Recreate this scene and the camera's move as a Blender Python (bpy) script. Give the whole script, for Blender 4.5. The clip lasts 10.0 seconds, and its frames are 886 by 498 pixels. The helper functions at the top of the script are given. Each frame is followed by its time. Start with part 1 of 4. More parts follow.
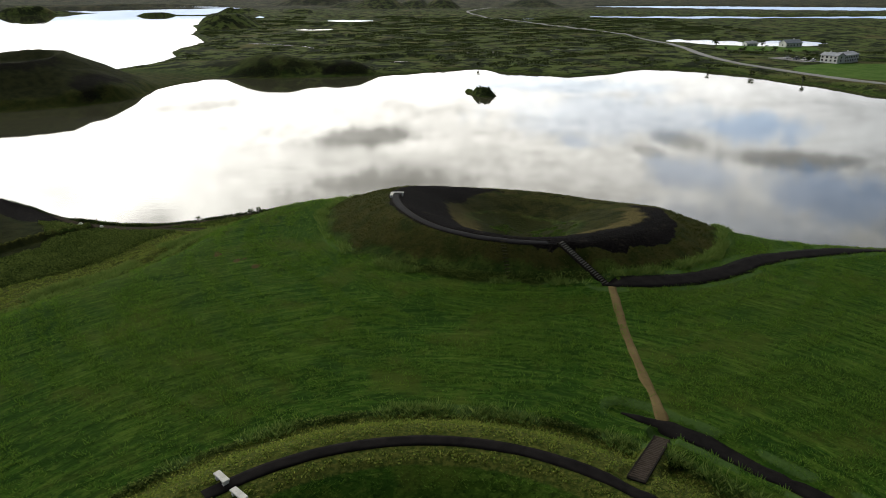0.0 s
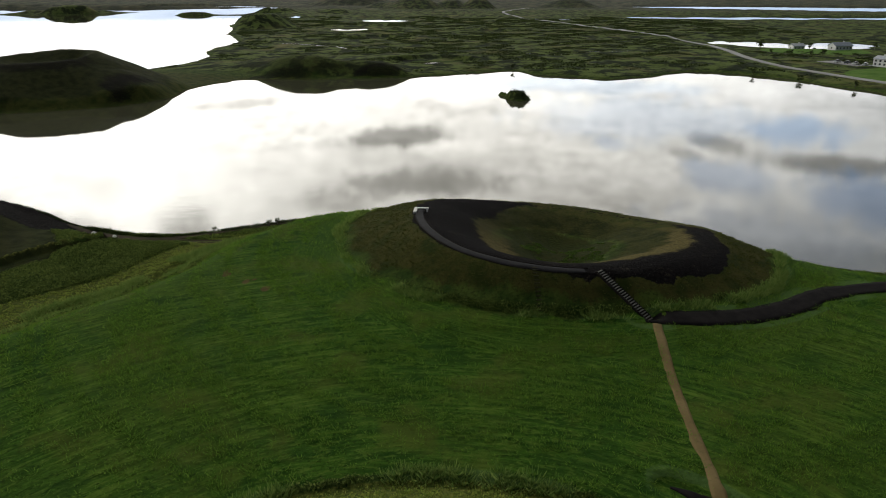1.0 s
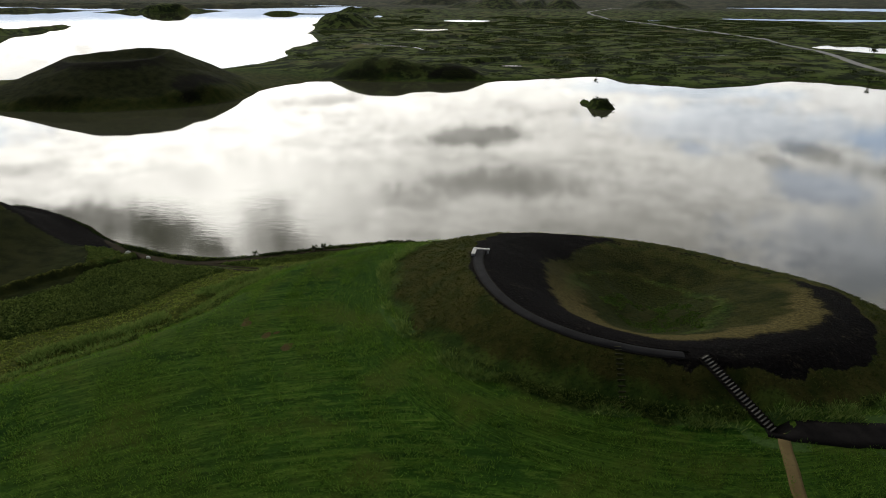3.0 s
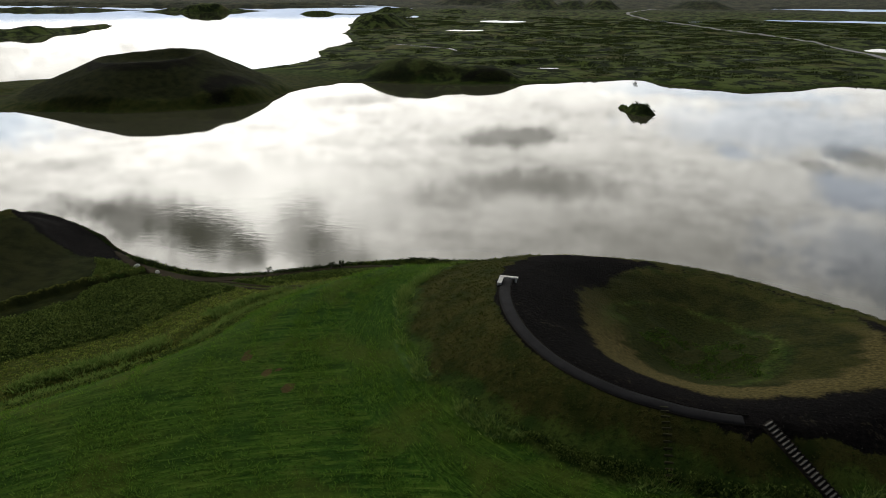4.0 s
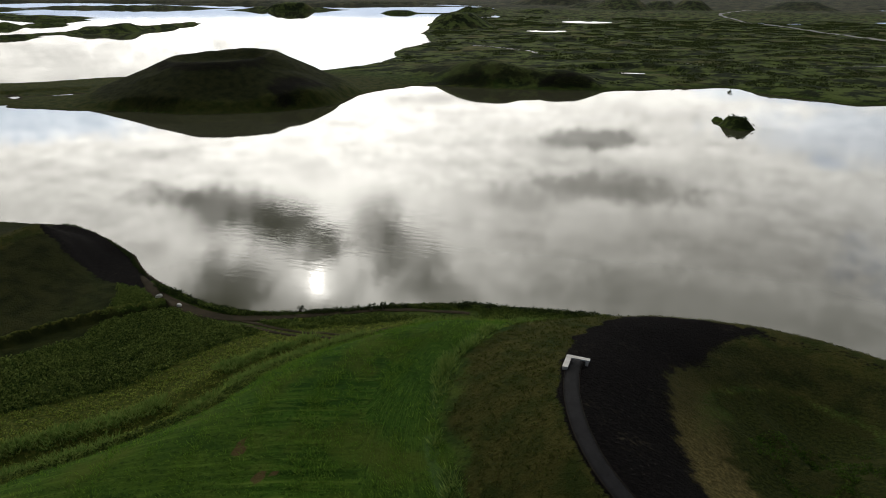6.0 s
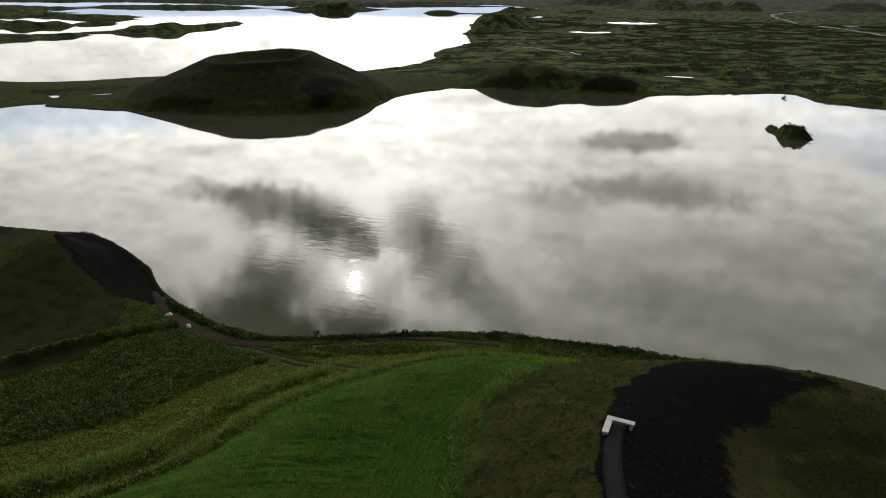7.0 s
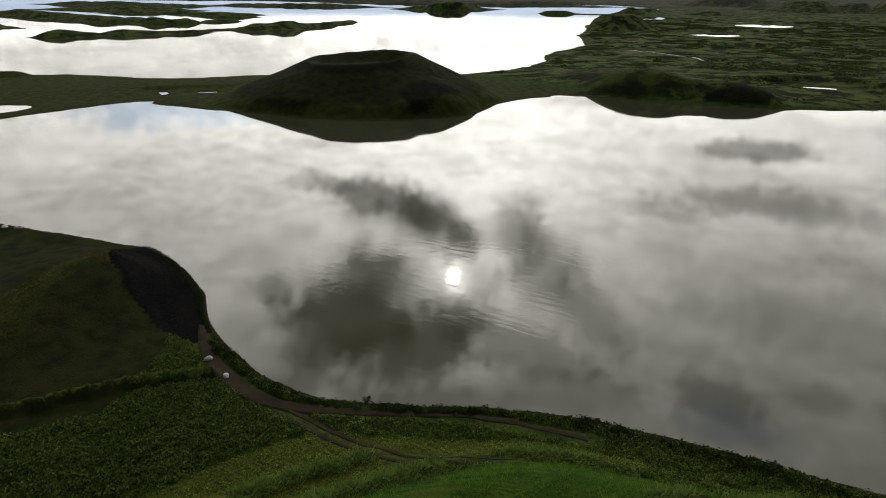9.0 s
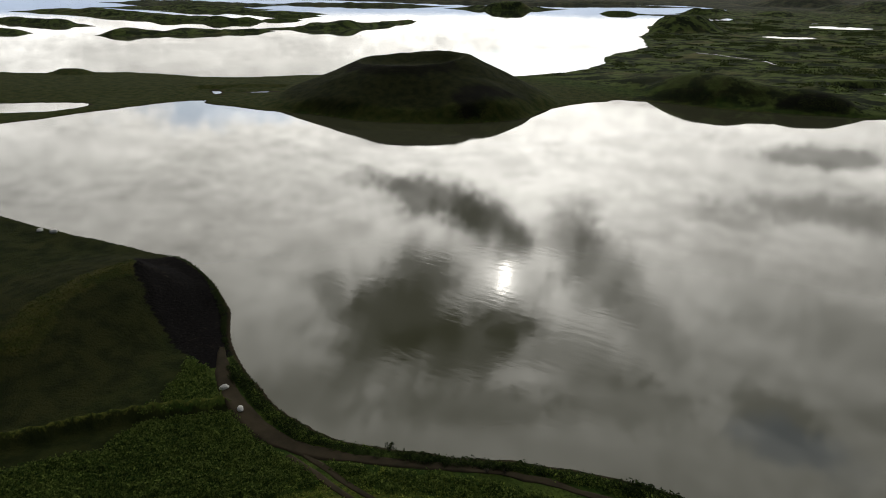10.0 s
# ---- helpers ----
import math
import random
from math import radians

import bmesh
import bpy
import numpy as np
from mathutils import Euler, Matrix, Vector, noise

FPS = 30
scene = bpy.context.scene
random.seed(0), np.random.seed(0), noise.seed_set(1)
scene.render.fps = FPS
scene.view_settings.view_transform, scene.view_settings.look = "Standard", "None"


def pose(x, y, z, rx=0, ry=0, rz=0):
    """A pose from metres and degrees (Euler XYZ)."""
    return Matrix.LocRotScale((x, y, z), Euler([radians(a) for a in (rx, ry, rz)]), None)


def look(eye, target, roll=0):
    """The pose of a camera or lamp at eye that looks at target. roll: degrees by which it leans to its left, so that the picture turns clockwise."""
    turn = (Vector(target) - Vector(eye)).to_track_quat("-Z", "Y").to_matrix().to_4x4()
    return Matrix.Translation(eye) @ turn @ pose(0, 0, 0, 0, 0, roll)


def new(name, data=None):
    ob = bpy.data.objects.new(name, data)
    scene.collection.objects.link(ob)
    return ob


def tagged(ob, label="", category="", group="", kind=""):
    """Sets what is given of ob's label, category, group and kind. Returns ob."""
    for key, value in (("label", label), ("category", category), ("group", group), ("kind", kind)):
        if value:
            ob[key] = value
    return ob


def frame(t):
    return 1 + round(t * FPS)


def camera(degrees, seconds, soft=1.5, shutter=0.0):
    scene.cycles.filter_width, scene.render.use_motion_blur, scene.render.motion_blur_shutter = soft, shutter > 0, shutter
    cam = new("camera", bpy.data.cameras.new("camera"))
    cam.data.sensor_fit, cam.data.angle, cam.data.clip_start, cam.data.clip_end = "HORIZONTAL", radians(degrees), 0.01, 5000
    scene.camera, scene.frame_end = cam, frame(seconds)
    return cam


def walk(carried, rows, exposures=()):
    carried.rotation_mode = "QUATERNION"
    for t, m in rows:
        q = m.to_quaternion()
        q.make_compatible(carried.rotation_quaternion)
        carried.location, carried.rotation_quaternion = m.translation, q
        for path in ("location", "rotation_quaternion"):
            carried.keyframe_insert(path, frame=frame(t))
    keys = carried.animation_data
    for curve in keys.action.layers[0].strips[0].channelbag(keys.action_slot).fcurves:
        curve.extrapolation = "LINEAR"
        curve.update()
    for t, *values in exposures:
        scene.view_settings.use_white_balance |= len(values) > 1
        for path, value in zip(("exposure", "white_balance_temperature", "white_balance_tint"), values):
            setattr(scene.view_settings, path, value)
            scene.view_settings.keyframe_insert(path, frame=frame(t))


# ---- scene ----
cam = camera(67.3, 10.0, soft=0.95)
PATH = [
    (0, (0.000, 0.000, 40.000), (0.024, 46.638, 21.974), 0.01),
    (0.5, (0.349, 4.072, 40.008), (-0.772, 50.696, 21.982), 0.04),
    (1, (0.618, 8.153, 40.016), (-1.698, 54.735, 21.997), 0.07),
    (1.5, (0.806, 12.239, 40.023), (-2.890, 58.734, 22.008), 0.10),
    (2, (0.910, 16.329, 40.031), (-4.214, 62.687, 22.011), 0.14),
    (2.5, (0.925, 20.420, 40.039), (-5.573, 66.596, 21.996), 0.17),
    (4, (0.411, 32.668, 40.062), (-9.700, 78.188, 22.016), 0.26),
    (4.5, (0.043, 36.733, 40.070), (-11.356, 81.946, 22.019), 0.30),
    (5, (-0.429, 40.785, 40.078), (-13.153, 85.634, 22.002), 0.33),
    (5.5, (-1.007, 44.822, 40.086), (-15.036, 89.272, 21.992), 0.36),
    (7, (-3.412, 56.807, 40.109), (-21.330, 99.822, 21.982), 0.46),
    (7.5, (-4.447, 60.752, 40.117), (-23.828, 103.126, 21.984), 0.50),
    (8, (-5.604, 64.667, 40.125), (-26.669, 106.218, 21.964), 0.53),
    (8.5, (-6.887, 68.550, 40.133), (-29.898, 109.040, 21.938), 0.57),
    (9, (-8.297, 72.398, 40.140), (-32.922, 111.920, 21.930), 0.60),
    (9.5, (-9.839, 76.207, 40.148), (-36.105, 114.645, 21.910), 0.64),
    (10, (-11.516, 79.976, 40.156), (-39.347, 117.275, 21.876), 0.67),
]
walk(cam, [(t, look(eye, target, roll)) for t, eye, target, roll in PATH], [(0.0, 0.33), (1.2, 0.18), (2.5, 0.0), (5.0, -0.04), (8.0, -0.10), (10.0, -0.20)])

# ---- the sky, the sun ----
SUN_AZ, SUN_EL = 30.9, 23.8          # degrees left of +y, degrees up
sun_way = Vector((-math.sin(radians(SUN_AZ)) * math.cos(radians(SUN_EL)), math.cos(radians(SUN_AZ)) * math.cos(radians(SUN_EL)), math.sin(radians(SUN_EL))))
sun = new("sun", bpy.data.lights.new("sun", "SUN"))
sun.data.energy, sun.data.angle, sun.data.color = 0.005, radians(1.0), (1.0, 0.93, 0.82)
sun.matrix_world = look((0, 0, 300), Vector((0, 0, 300)) - sun_way)


class Nodes:
    """Short hand for node trees."""

    def __init__(self, tree):
        self.tree = tree

    def add(self, kind, ins=(), **props):
        n = self.tree.nodes.new(kind)
        for k, v in props.items():
            setattr(n, k, v)
        for key, v in (ins.items() if isinstance(ins, dict) else enumerate(ins)):
            if v is None:
                continue
            if isinstance(v, bpy.types.NodeSocket):
                self.tree.links.new(v, n.inputs[key])
            else:
                n.inputs[key].default_value = v
        return n

    def math(self, op, a, b=None, c=None, clamp=False):
        return self.add("ShaderNodeMath", (a, b, c), operation=op, use_clamp=clamp).outputs[0]

    def mul(self, a, b):
        return self.math("MULTIPLY", a, b)

    def plus(self, a, b):
        return self.math("ADD", a, b)

    def step(self, v, lo, hi, to0=0.0, to1=1.0):
        return self.add("ShaderNodeMapRange", {0: v, 1: lo, 2: hi, 3: to0, 4: to1}, interpolation_type="SMOOTHSTEP").outputs[0]

    def mix(self, f, a, b):
        n = self.add("ShaderNodeMix", {0: f}, data_type="RGBA")
        for i, v in ((6, a), (7, b)):
            if isinstance(v, bpy.types.NodeSocket):
                self.tree.links.new(v, n.inputs[i])
            else:
                n.inputs[i].default_value = (*v, 1)
        return n.outputs[2]

    def noise(self, vec, scale, detail=3.0, rough=0.5, distort=0.0):
        return self.add("ShaderNodeTexNoise", {"Vector": vec, "Scale": scale, "Detail": detail, "Roughness": rough, "Distortion": distort}).outputs[0]

    def attr(self, name, out=2):
        return self.add("ShaderNodeAttribute", attribute_name=name).outputs[out]

    def vmath(self, op, a, b=None):
        return self.add("ShaderNodeVectorMath", (a, b), operation=op).outputs[0]


def make_sky():
    world = bpy.data.worlds.new("sky")
    scene.world = world
    world.use_nodes = True
    t = world.node_tree
    t.nodes.clear()
    g = Nodes(t)
    way = g.add("ShaderNodeTexCoord").outputs["Generated"]
    xyz = g.add("ShaderNodeSeparateXYZ", (way,))
    x, y, z = xyz.outputs
    az = g.mul(g.math("ARCTAN2", g.mul(x, -1.0), y), 57.2958)
    el = g.mul(g.math("ARCSINE", z), 57.2958)
    toward = g.add("ShaderNodeVectorMath", (way, tuple(sun_way)), operation="DOT_PRODUCT").outputs["Value"]
    # a layer of cloud, drawn out towards the horizon
    low = g.math("MAXIMUM", g.plus(z, 0.10), 0.06)
    flat = g.add("ShaderNodeCombineXYZ", (g.math("DIVIDE", x, low), g.math("DIVIDE", y, low), 0.0)).outputs[0]
    n1 = g.noise(flat, 1.5, 5.0, 0.55)
    n2 = g.noise(g.vmath("ADD", flat, (7.3, 2.1, 4.0)), 4.5, 4.0, 0.6)
    n3 = g.noise(g.vmath("ADD", flat, (1.7, 8.8, 9.0)), 13.0, 5.0, 0.62)
    wob = g.plus(g.noise(g.add("ShaderNodeCombineXYZ", (g.mul(az, 0.8), el, 3.0)).outputs[0], 0.22, 6.0, 0.62), -0.5)
    torn = g.mul(g.plus(g.noise(g.add("ShaderNodeCombineXYZ", (g.mul(az, 1.0), g.mul(el, 1.3), 70.0)).outputs[0], 0.42, 7.0, 0.66), -0.5), 1.9)
    wob2 = g.plus(g.noise(g.add("ShaderNodeCombineXYZ", (g.mul(az, 0.8), el, 40.0)).outputs[0], 0.22, 6.0, 0.62), -0.5)

    def blob(caz, cel, raz, rel, lean, depth, soft=0.45):
        c, d = math.cos(radians(lean)), math.sin(radians(lean))
        da, de = g.plus(az, -caz), g.plus(el, -cel)
        a = g.plus(g.plus(g.mul(da, c / raz), g.mul(de, d / raz)), g.mul(wob, 1.3))
        b = g.plus(g.plus(g.mul(da, -d / rel), g.mul(de, c / rel)), g.mul(wob2, 1.3))
        r = g.plus(g.math("SQRT", g.plus(g.mul(a, a), g.mul(b, b))), torn)
        return g.mul(g.step(r, 1.0 + soft, 1.0 - soft), depth)

    # thick grey clouds in the bright layer: azimuth, elevation, half sizes, lean, depth, softness
    grey = None
    for row in CLOUDS:
        one = g.math("SUBTRACT", 1.0, blob(*row))
        grey = one if grey is None else g.mul(grey, one)
    blue = None
    for row in BLUES:
        one = blob(*row)
        blue = one if blue is None else g.math("MAXIMUM", blue, one)
    near = g.math("POWER", g.math("MAXIMUM", toward, 0.0), 24.0)
    front = g.mul(g.step(toward, 0.05, 0.93), g.step(el, 64.0, 38.0, 0.15, 1.0))
    veil = g.math("POWER", g.math("MAXIMUM", toward, 0.0), 2600.0)
    bright = g.plus(g.plus(SKY_BASE, g.mul(front, SKY_GLOW)), g.mul(near, SKY_NEAR))
    mottle = g.plus(0.72, g.plus(g.mul(g.plus(n1, -0.25), 0.85), g.plus(g.mul(g.plus(n2, -0.5), 0.75), g.mul(g.plus(n3, -0.5), 0.80))))
    lit = g.plus(g.mul(g.mul(bright, mottle), grey), g.mul(g.mul(veil, g.step(g.plus(n3, g.mul(wob, 0.8)), 0.30, 0.62, 0.30, 1.4)), 8.0))
    tone = g.mix(g.step(toward, -0.2, 0.9), (0.80, 0.91, 1.06), (1.03, 1.0, 0.93))
    cloud = g.vmath("SCALE", tone)
    t.links.new(lit, cloud.node.inputs["Scale"])
    sky = g.add("ShaderNodeTexSky", sky_type="NISHITA", sun_disc=False, sun_elevation=radians(SUN_EL), sun_rotation=radians(-SUN_AZ), altitude=300.0)
    clear = g.vmath("SCALE", sky.outputs[0])
    clear.node.inputs["Scale"].default_value = 0.15
    clear = g.vmath("MULTIPLY", clear, (0.72, 0.95, 1.30))
    low_blue = g.mul(g.step(g.math("SUBTRACT", el, g.step(az, 6.0, -6.0, 0.0, 1.3)), 2.6, 1.8), 0.85)
    out = g.mix(low_blue, g.mix(blue, cloud, clear), (0.40, 0.55, 0.80))
    bg = g.add("ShaderNodeBackground", {0: out, 1: 1.0})
    t.links.new(bg.outputs[0], g.add("ShaderNodeOutputWorld").inputs[0])


SKY_BASE, SKY_GLOW, SKY_NEAR = 0.09, 2.25, 2.7
CLOUDS = [
    (6.4, 11.5, 4.6, 0.85, 0, 0.62, 0.35), (19.5, 8.35, 4.0, 0.4, 0, 0.38), (5.3, 15.5, 7.2, 1.25, 0, 0.57, 0.5), (12.5, 16.8, 4.0, 0.8, 0, 0.30, 0.6),
    (42.3, 15.6, 3.4, 0.8, -10, 0.30), (37.2, 17.3, 5.6, 1.7, -18, 0.74), (32.9, 19.2, 4.2, 2.1, -25, 0.80), (30.3, 21.0, 1.6, 2.0, -10, 0.66),
    (25.0, 19.8, 2.1, 2.9, 12, 0.58, 0.6), (22.4, 22.6, 3.7, 2.5, -46, 0.58, 0.6), (18.0, 26.2, 4.2, 2.4, -45, 0.46, 0.6),
    (38.2, 23.6, 3.2, 2.6, 0, 0.70), (40.0, 27.2, 6.4, 2.8, 0, 0.84), (34.8, 29.8, 7.0, 2.5, 10, 0.76), (43.5, 30.5, 4.2, 1.8, 15, 0.64), (30.5, 27.6, 3.2, 1.7, 0, 0.60), (37.5, 27.2, 9.5, 5.0, 0, 0.50),
    (47.2, 24.2, 2.2, 1.2, 0, 0.44), (45.2, 19.6, 1.6, 0.9, 0, 0.22), (49.0, 21.5, 3.0, 1.0, 0, 0.20), (24.5, 29.6, 6.5, 2.0, -10, 0.42),
    (34.0, 34.5, 9.0, 1.8, 0, 0.55), (20.0, 33.0, 8.0, 2.0, 0, 0.40), (50.0, 33.0, 6.0, 3.0, 0, 0.40), (6.2, 31.2, 4.3, 1.6, 0, 0.54), (-1.5, 29.1, 2.3, 1.0, 0, 0.35), (-7.3, 28.6, 2.0, 1.4, 0, 0.35),
    (-4.0, 24.0, 12.0, 2.4, 0, 0.25), (-8.0, 19.5, 9.0, 2.0, 0, 0.22), (-30.0, 20.0, 9.0, 2.2, 0, 0.35),
    (-19.9, 11.2, 2.5, 0.62, -12, 0.55, 0.4), (-17.4, 12.2, 1.4, 0.45, -10, 0.40), (-28.1, 11.9, 4.2, 0.65, 4, 0.58, 0.4), (52.0, 5.5, 16.0, 3.6, 0, 0.40), (20.0, 4.2, 18.0, 1.2, 0, 0.22), (43.9, 12.2, 3.0, 0.4, 0, 0.22),
]
BLUES = [(-14.0, 9.6, 9.0, 1.6, 0, 0.30), (-25.3, 9.8, 4.0, 1.1, 0, 0.60), (-31.5, 14.4, 4.5, 2.2, 0, 0.55), (-11.5, 11.7, 1.6, 0.6, 0, 0.38), (-21.2, 13.8, 3.6, 1.2, 0, 0.42), (-8.0, 7.2, 9.0, 0.6, 0, 0.35), (-24.0, 18.5, 9.0, 2.6, 0, 0.30),
         (52.0, 9.0, 10.0, 1.6, 0, 0.45), (22.0, 5.6, 14.0, 0.8, 0, 0.40), (4.0, 33.0, 5.0, 1.6, 0, 0.5)]
make_sky()

# ---- the lie of the land ----
NEAR_SHORE = [(-600, 60), (-300, 104), (-200, 106), (-160, 119.8), (-134, 125.5), (-109, 130.5), (-95, 131.5), (-82, 126.6), (-73, 121), (-62, 117), (-53, 115.8),
              (-46, 118), (-35, 124), (-27, 127.5), (-16, 129.5), (-2, 131), (13, 131.5), (27, 129), (38, 121), (48, 111), (58, 106), (74, 103), (110, 98), (170, 60), (260, 0)]
OPP_SHORE = [(-900, -60), (-420, 60), (-275, 120), (-246, 150), (-240, 170), (-240, 211), (-233, 228), (-225, 223), (-186, 231), (-157, 236), (-135, 250), (-123, 271), (-124, 300),
             (-119, 321), (-112, 333), (-90, 336), (-64, 337), (-35, 348), (-10, 363), (18, 379), (29, 366), (44, 357), (63, 345.5), (78, 351), (92, 359), (110, 378), (125, 381),
             (148, 361), (164, 321), (174, 299), (178, 271), (190, 220), (230, 130), (300, 30)]
UPPER_SHORE = [(-900, 40), (-560, 130), (-380, 215), (-341, 250), (-322, 261), (-285, 273), (-257, 312), (-222, 345), (-186, 368), (-172, 396), (-177, 455), (-193, 499),
               (-201, 580), (-228, 650), (-252, 700), (-281, 803), (-318, 900), (-322, 1010), (-300, 1080), (-268, 1165), (-300, 1200), (-345, 1290), (-410, 1400), (-420, 1560), (-520, 1900), (-760, 2150), (-1200, 2050), (-1700, 1750), (-2300, 1300), (-2800, 500), (-2600, -600)]
# low islands in the upper lake: x, y, half length, half width, turn, height
ISLES = [(16.5, 280, 7.5, 4.6, -0.9, 2.7), (11.2, 290, 3.0, 1.4, -1.0, 1.3), (-578, 402, 34, 24, 1.2, 5.5), (-558, 440, 42, 26, 1.1, 5), (-546, 482, 32, 16, 1.2, 4), (-562, 535, 40, 7, 1.6, 1.2), (-532, 585, 52, 34, 1.45, 6.5), (-540, 640, 60, 22, 1.6, 5), (-560, 715, 60, 9, 1.8, 3),
         (-706, 588, 44, 26, 1.0, 6), (-770, 572, 60, 32, 0.9, 6), (-850, 580, 70, 40, 0.8, 6), (-950, 590, 80, 44, 0.7, 5), (-1080, 600, 110, 50, 0.6, 6), (-690, 650, 30, 10, 1.2, 3), (-780, 745, 46, 18, 0.95, 4),
         (-850, 790, 70, 34, 0.9, 5), (-980, 780, 100, 44, 0.8, 5), (-1150, 820, 160, 60, 0.6, 6), (-700, 330, 60, 18, 0.2, 4), (-820, 420, 110, 24, 0.1, 5), (-1050, 400, 160, 40, 0.1, 6), (-790, 1330, 130, 50, 0.7, 7),
         (-760, 1290, 60, 36, 0.7, 16), (-1150, 1250, 240, 50, 0.5, 6), (-1400, 1000, 240, 60, 0.4, 7), (-510, 1255, 40, 12, 0.3, 6), (-425, 1275, 90, 13, 0.06, 1.4), (-395, 1395, 60, 45, 0.3, 10), (-1000, 1750, 500, 40, 0.3, 6)]
# ponds on the far heath: x, y, half length, half width, turn
PONDS = [(-146, 800, 24, 26, 0.0), (-136, 1042, 34, 40, 0.1), (-26, 423, 8.5, 3.6, 0.1), (-186, 1150, 12, 20, 0), (-40, 1190, 16, 20, 0), (-70, 1330, 20, 30, 0), (8, 1150, 18, 22, 0), (-96, 640, 5, 6, 0), (-2, 745, 12, 9, 0),
         (226, 600, 30, 34, 0.2), (256, 562, 48, 32, 0.0), (300, 590, 24, 22, 0.0), (275, 415, 18, 9, 0.1), (310, 420, 30, 10, 0.1), (330, 1205, 80, 48, -0.1), (520, 1180, 180, 80, -0.05), (760, 1180, 180, 90, -0.05), (118, 1120, 34, 22, -0.3),
         (-262, 182, 14, 9, 1.2), (-276, 168, 24, 8, 1.0), (-247, 243, 4.5, 1.1, -0.5), (-237, 253, 6.0, 1.0, 0.9), (1000, 1850, 640, 300, -0.45), (1700, 1500, 500, 200, -0.6)]


def spline(pts, n=8):
    """A smooth line through the points."""
    p = np.array(pts, float)
    q = np.vstack([2 * p[0] - p[1], p, 2 * p[-1] - p[-2]])
    t = np.linspace(0, 1, n, endpoint=False)[:, None]
    out = [0.5 * (2 * q[i] + (q[i + 1] - q[i - 1]) * t + (2 * q[i - 1] - 5 * q[i] + 4 * q[i + 1] - q[i + 2]) * t**2 + (3 * q[i] - q[i - 1] - 3 * q[i + 1] + q[i + 2]) * t**3) for i in range(1, len(q) - 2)]
    return np.vstack([*out, p[-1:]])


def hash2(i, j, seed):
    h = (i.astype(np.int64) * 374761393 + j.astype(np.int64) * 668265263 + seed * 1442695041) & 0x7FFFFFFF
    h = ((h ^ (h >> 13)) * 1274126177) & 0x7FFFFFFF
    return ((h ^ (h >> 16)) & 0xFFFF) / 65535.0


def vnoise(x, y, size, seed=0):
    u, v = x / size, y / size
    i, j = np.floor(u), np.floor(v)
    a, b = u - i, v - j
    a, b = a * a * (3 - 2 * a), b * b * (3 - 2 * b)
    return (hash2(i, j, seed) * (1 - a) + hash2(i + 1, j, seed) * a) * (1 - b) + (hash2(i, j + 1, seed) * (1 - a) + hash2(i + 1, j + 1, seed) * a) * b


def fbm(x, y, size, octaves=4, seed=0):
    """Rolling noise from -1 to 1."""
    out, amp, total = 0.0, 1.0, 0.0
    for k in range(octaves):
        out = out + amp * (2 * vnoise(x + 31.7 * k, y - 17.3 * k, size / 2**k, seed + k) - 1)
        total += amp
        amp *= 0.5
    return out / total


def smooth(v, lo, hi):
    t = np.clip((v - lo) / (hi - lo), 0, 1)
    return t * t * (3 - 2 * t)


def line_distance(x, y, line):
    best = np.full(x.shape, 1e18)
    for (ax, ay), (bx, by) in zip(line[:-1], line[1:]):
        dx, dy = bx - ax, by - ay
        k = np.clip(((x - ax) * dx + (y - ay) * dy) / (dx * dx + dy * dy + 1e-12), 0, 1)
        best = np.minimum(best, (x - ax - k * dx) ** 2 + (y - ay - k * dy) ** 2)
    return np.sqrt(best)


def inside_distance(x, y, poly):
    """Distance to the outline, positive inside."""
    ring = np.vstack([poly, poly[:1]])
    odd = np.zeros(x.shape, bool)
    for (ax, ay), (bx, by) in zip(ring[:-1], ring[1:]):
        if ay != by:
            odd ^= ((ay > y) != (by > y)) & (x < (bx - ax) * (y - ay) / (by - ay) + ax)
    d = line_distance(x, y, ring)
    return np.where(odd, d, -d)


def oval(x, y, cx, cy, a, b, turn):
    c, s = math.cos(turn), math.sin(turn)
    u, v = (x - cx) * c + (y - cy) * s, -(x - cx) * s + (y - cy) * c
    return np.sqrt((u / a) ** 2 + (v / b) ** 2)


# the crater in the field: middle, half axes, turn; the height of its rim goes round with the angle
CRATER = (12.5, 100.6, 19.5, 22.6, -0.06)
OLD_CRATER = (-1.2, 19.1, 20.0)


def crater_bulge(th):
    return 1 + 0.045 * np.exp(-(((th + 2.15) / 0.5) ** 2)) + 0.035 * np.exp(-(((th + 0.15) / 0.5) ** 2))


def crater_polar(x, y):
    cx, cy, a, b, turn = CRATER
    c, s = math.cos(turn), math.sin(turn)
    u, v = ((x - cx) * c + (y - cy) * s) / a, (-(x - cx) * s + (y - cy) * c) / b
    th = np.arctan2(v, u)
    return np.hypot(u, v) / crater_bulge(th), th


def crater_rim(th):
    return 8.6 - 0.7 * np.cos(th) - 3.4 * np.sin(th) + 0.9 * np.cos(2 * th) - 1.25 * np.exp(-(((th - 0.6) / 0.55) ** 2))


def crater_place(rho, th):
    cx, cy, a, b, turn = CRATER
    rho = rho * crater_bulge((th + np.pi) % (2 * np.pi) - np.pi)
    u, v = a * rho * np.cos(th), b * rho * np.sin(th)
    return cx + u * math.cos(turn) - v * math.sin(turn), cy + u * math.sin(turn) + v * math.cos(turn)


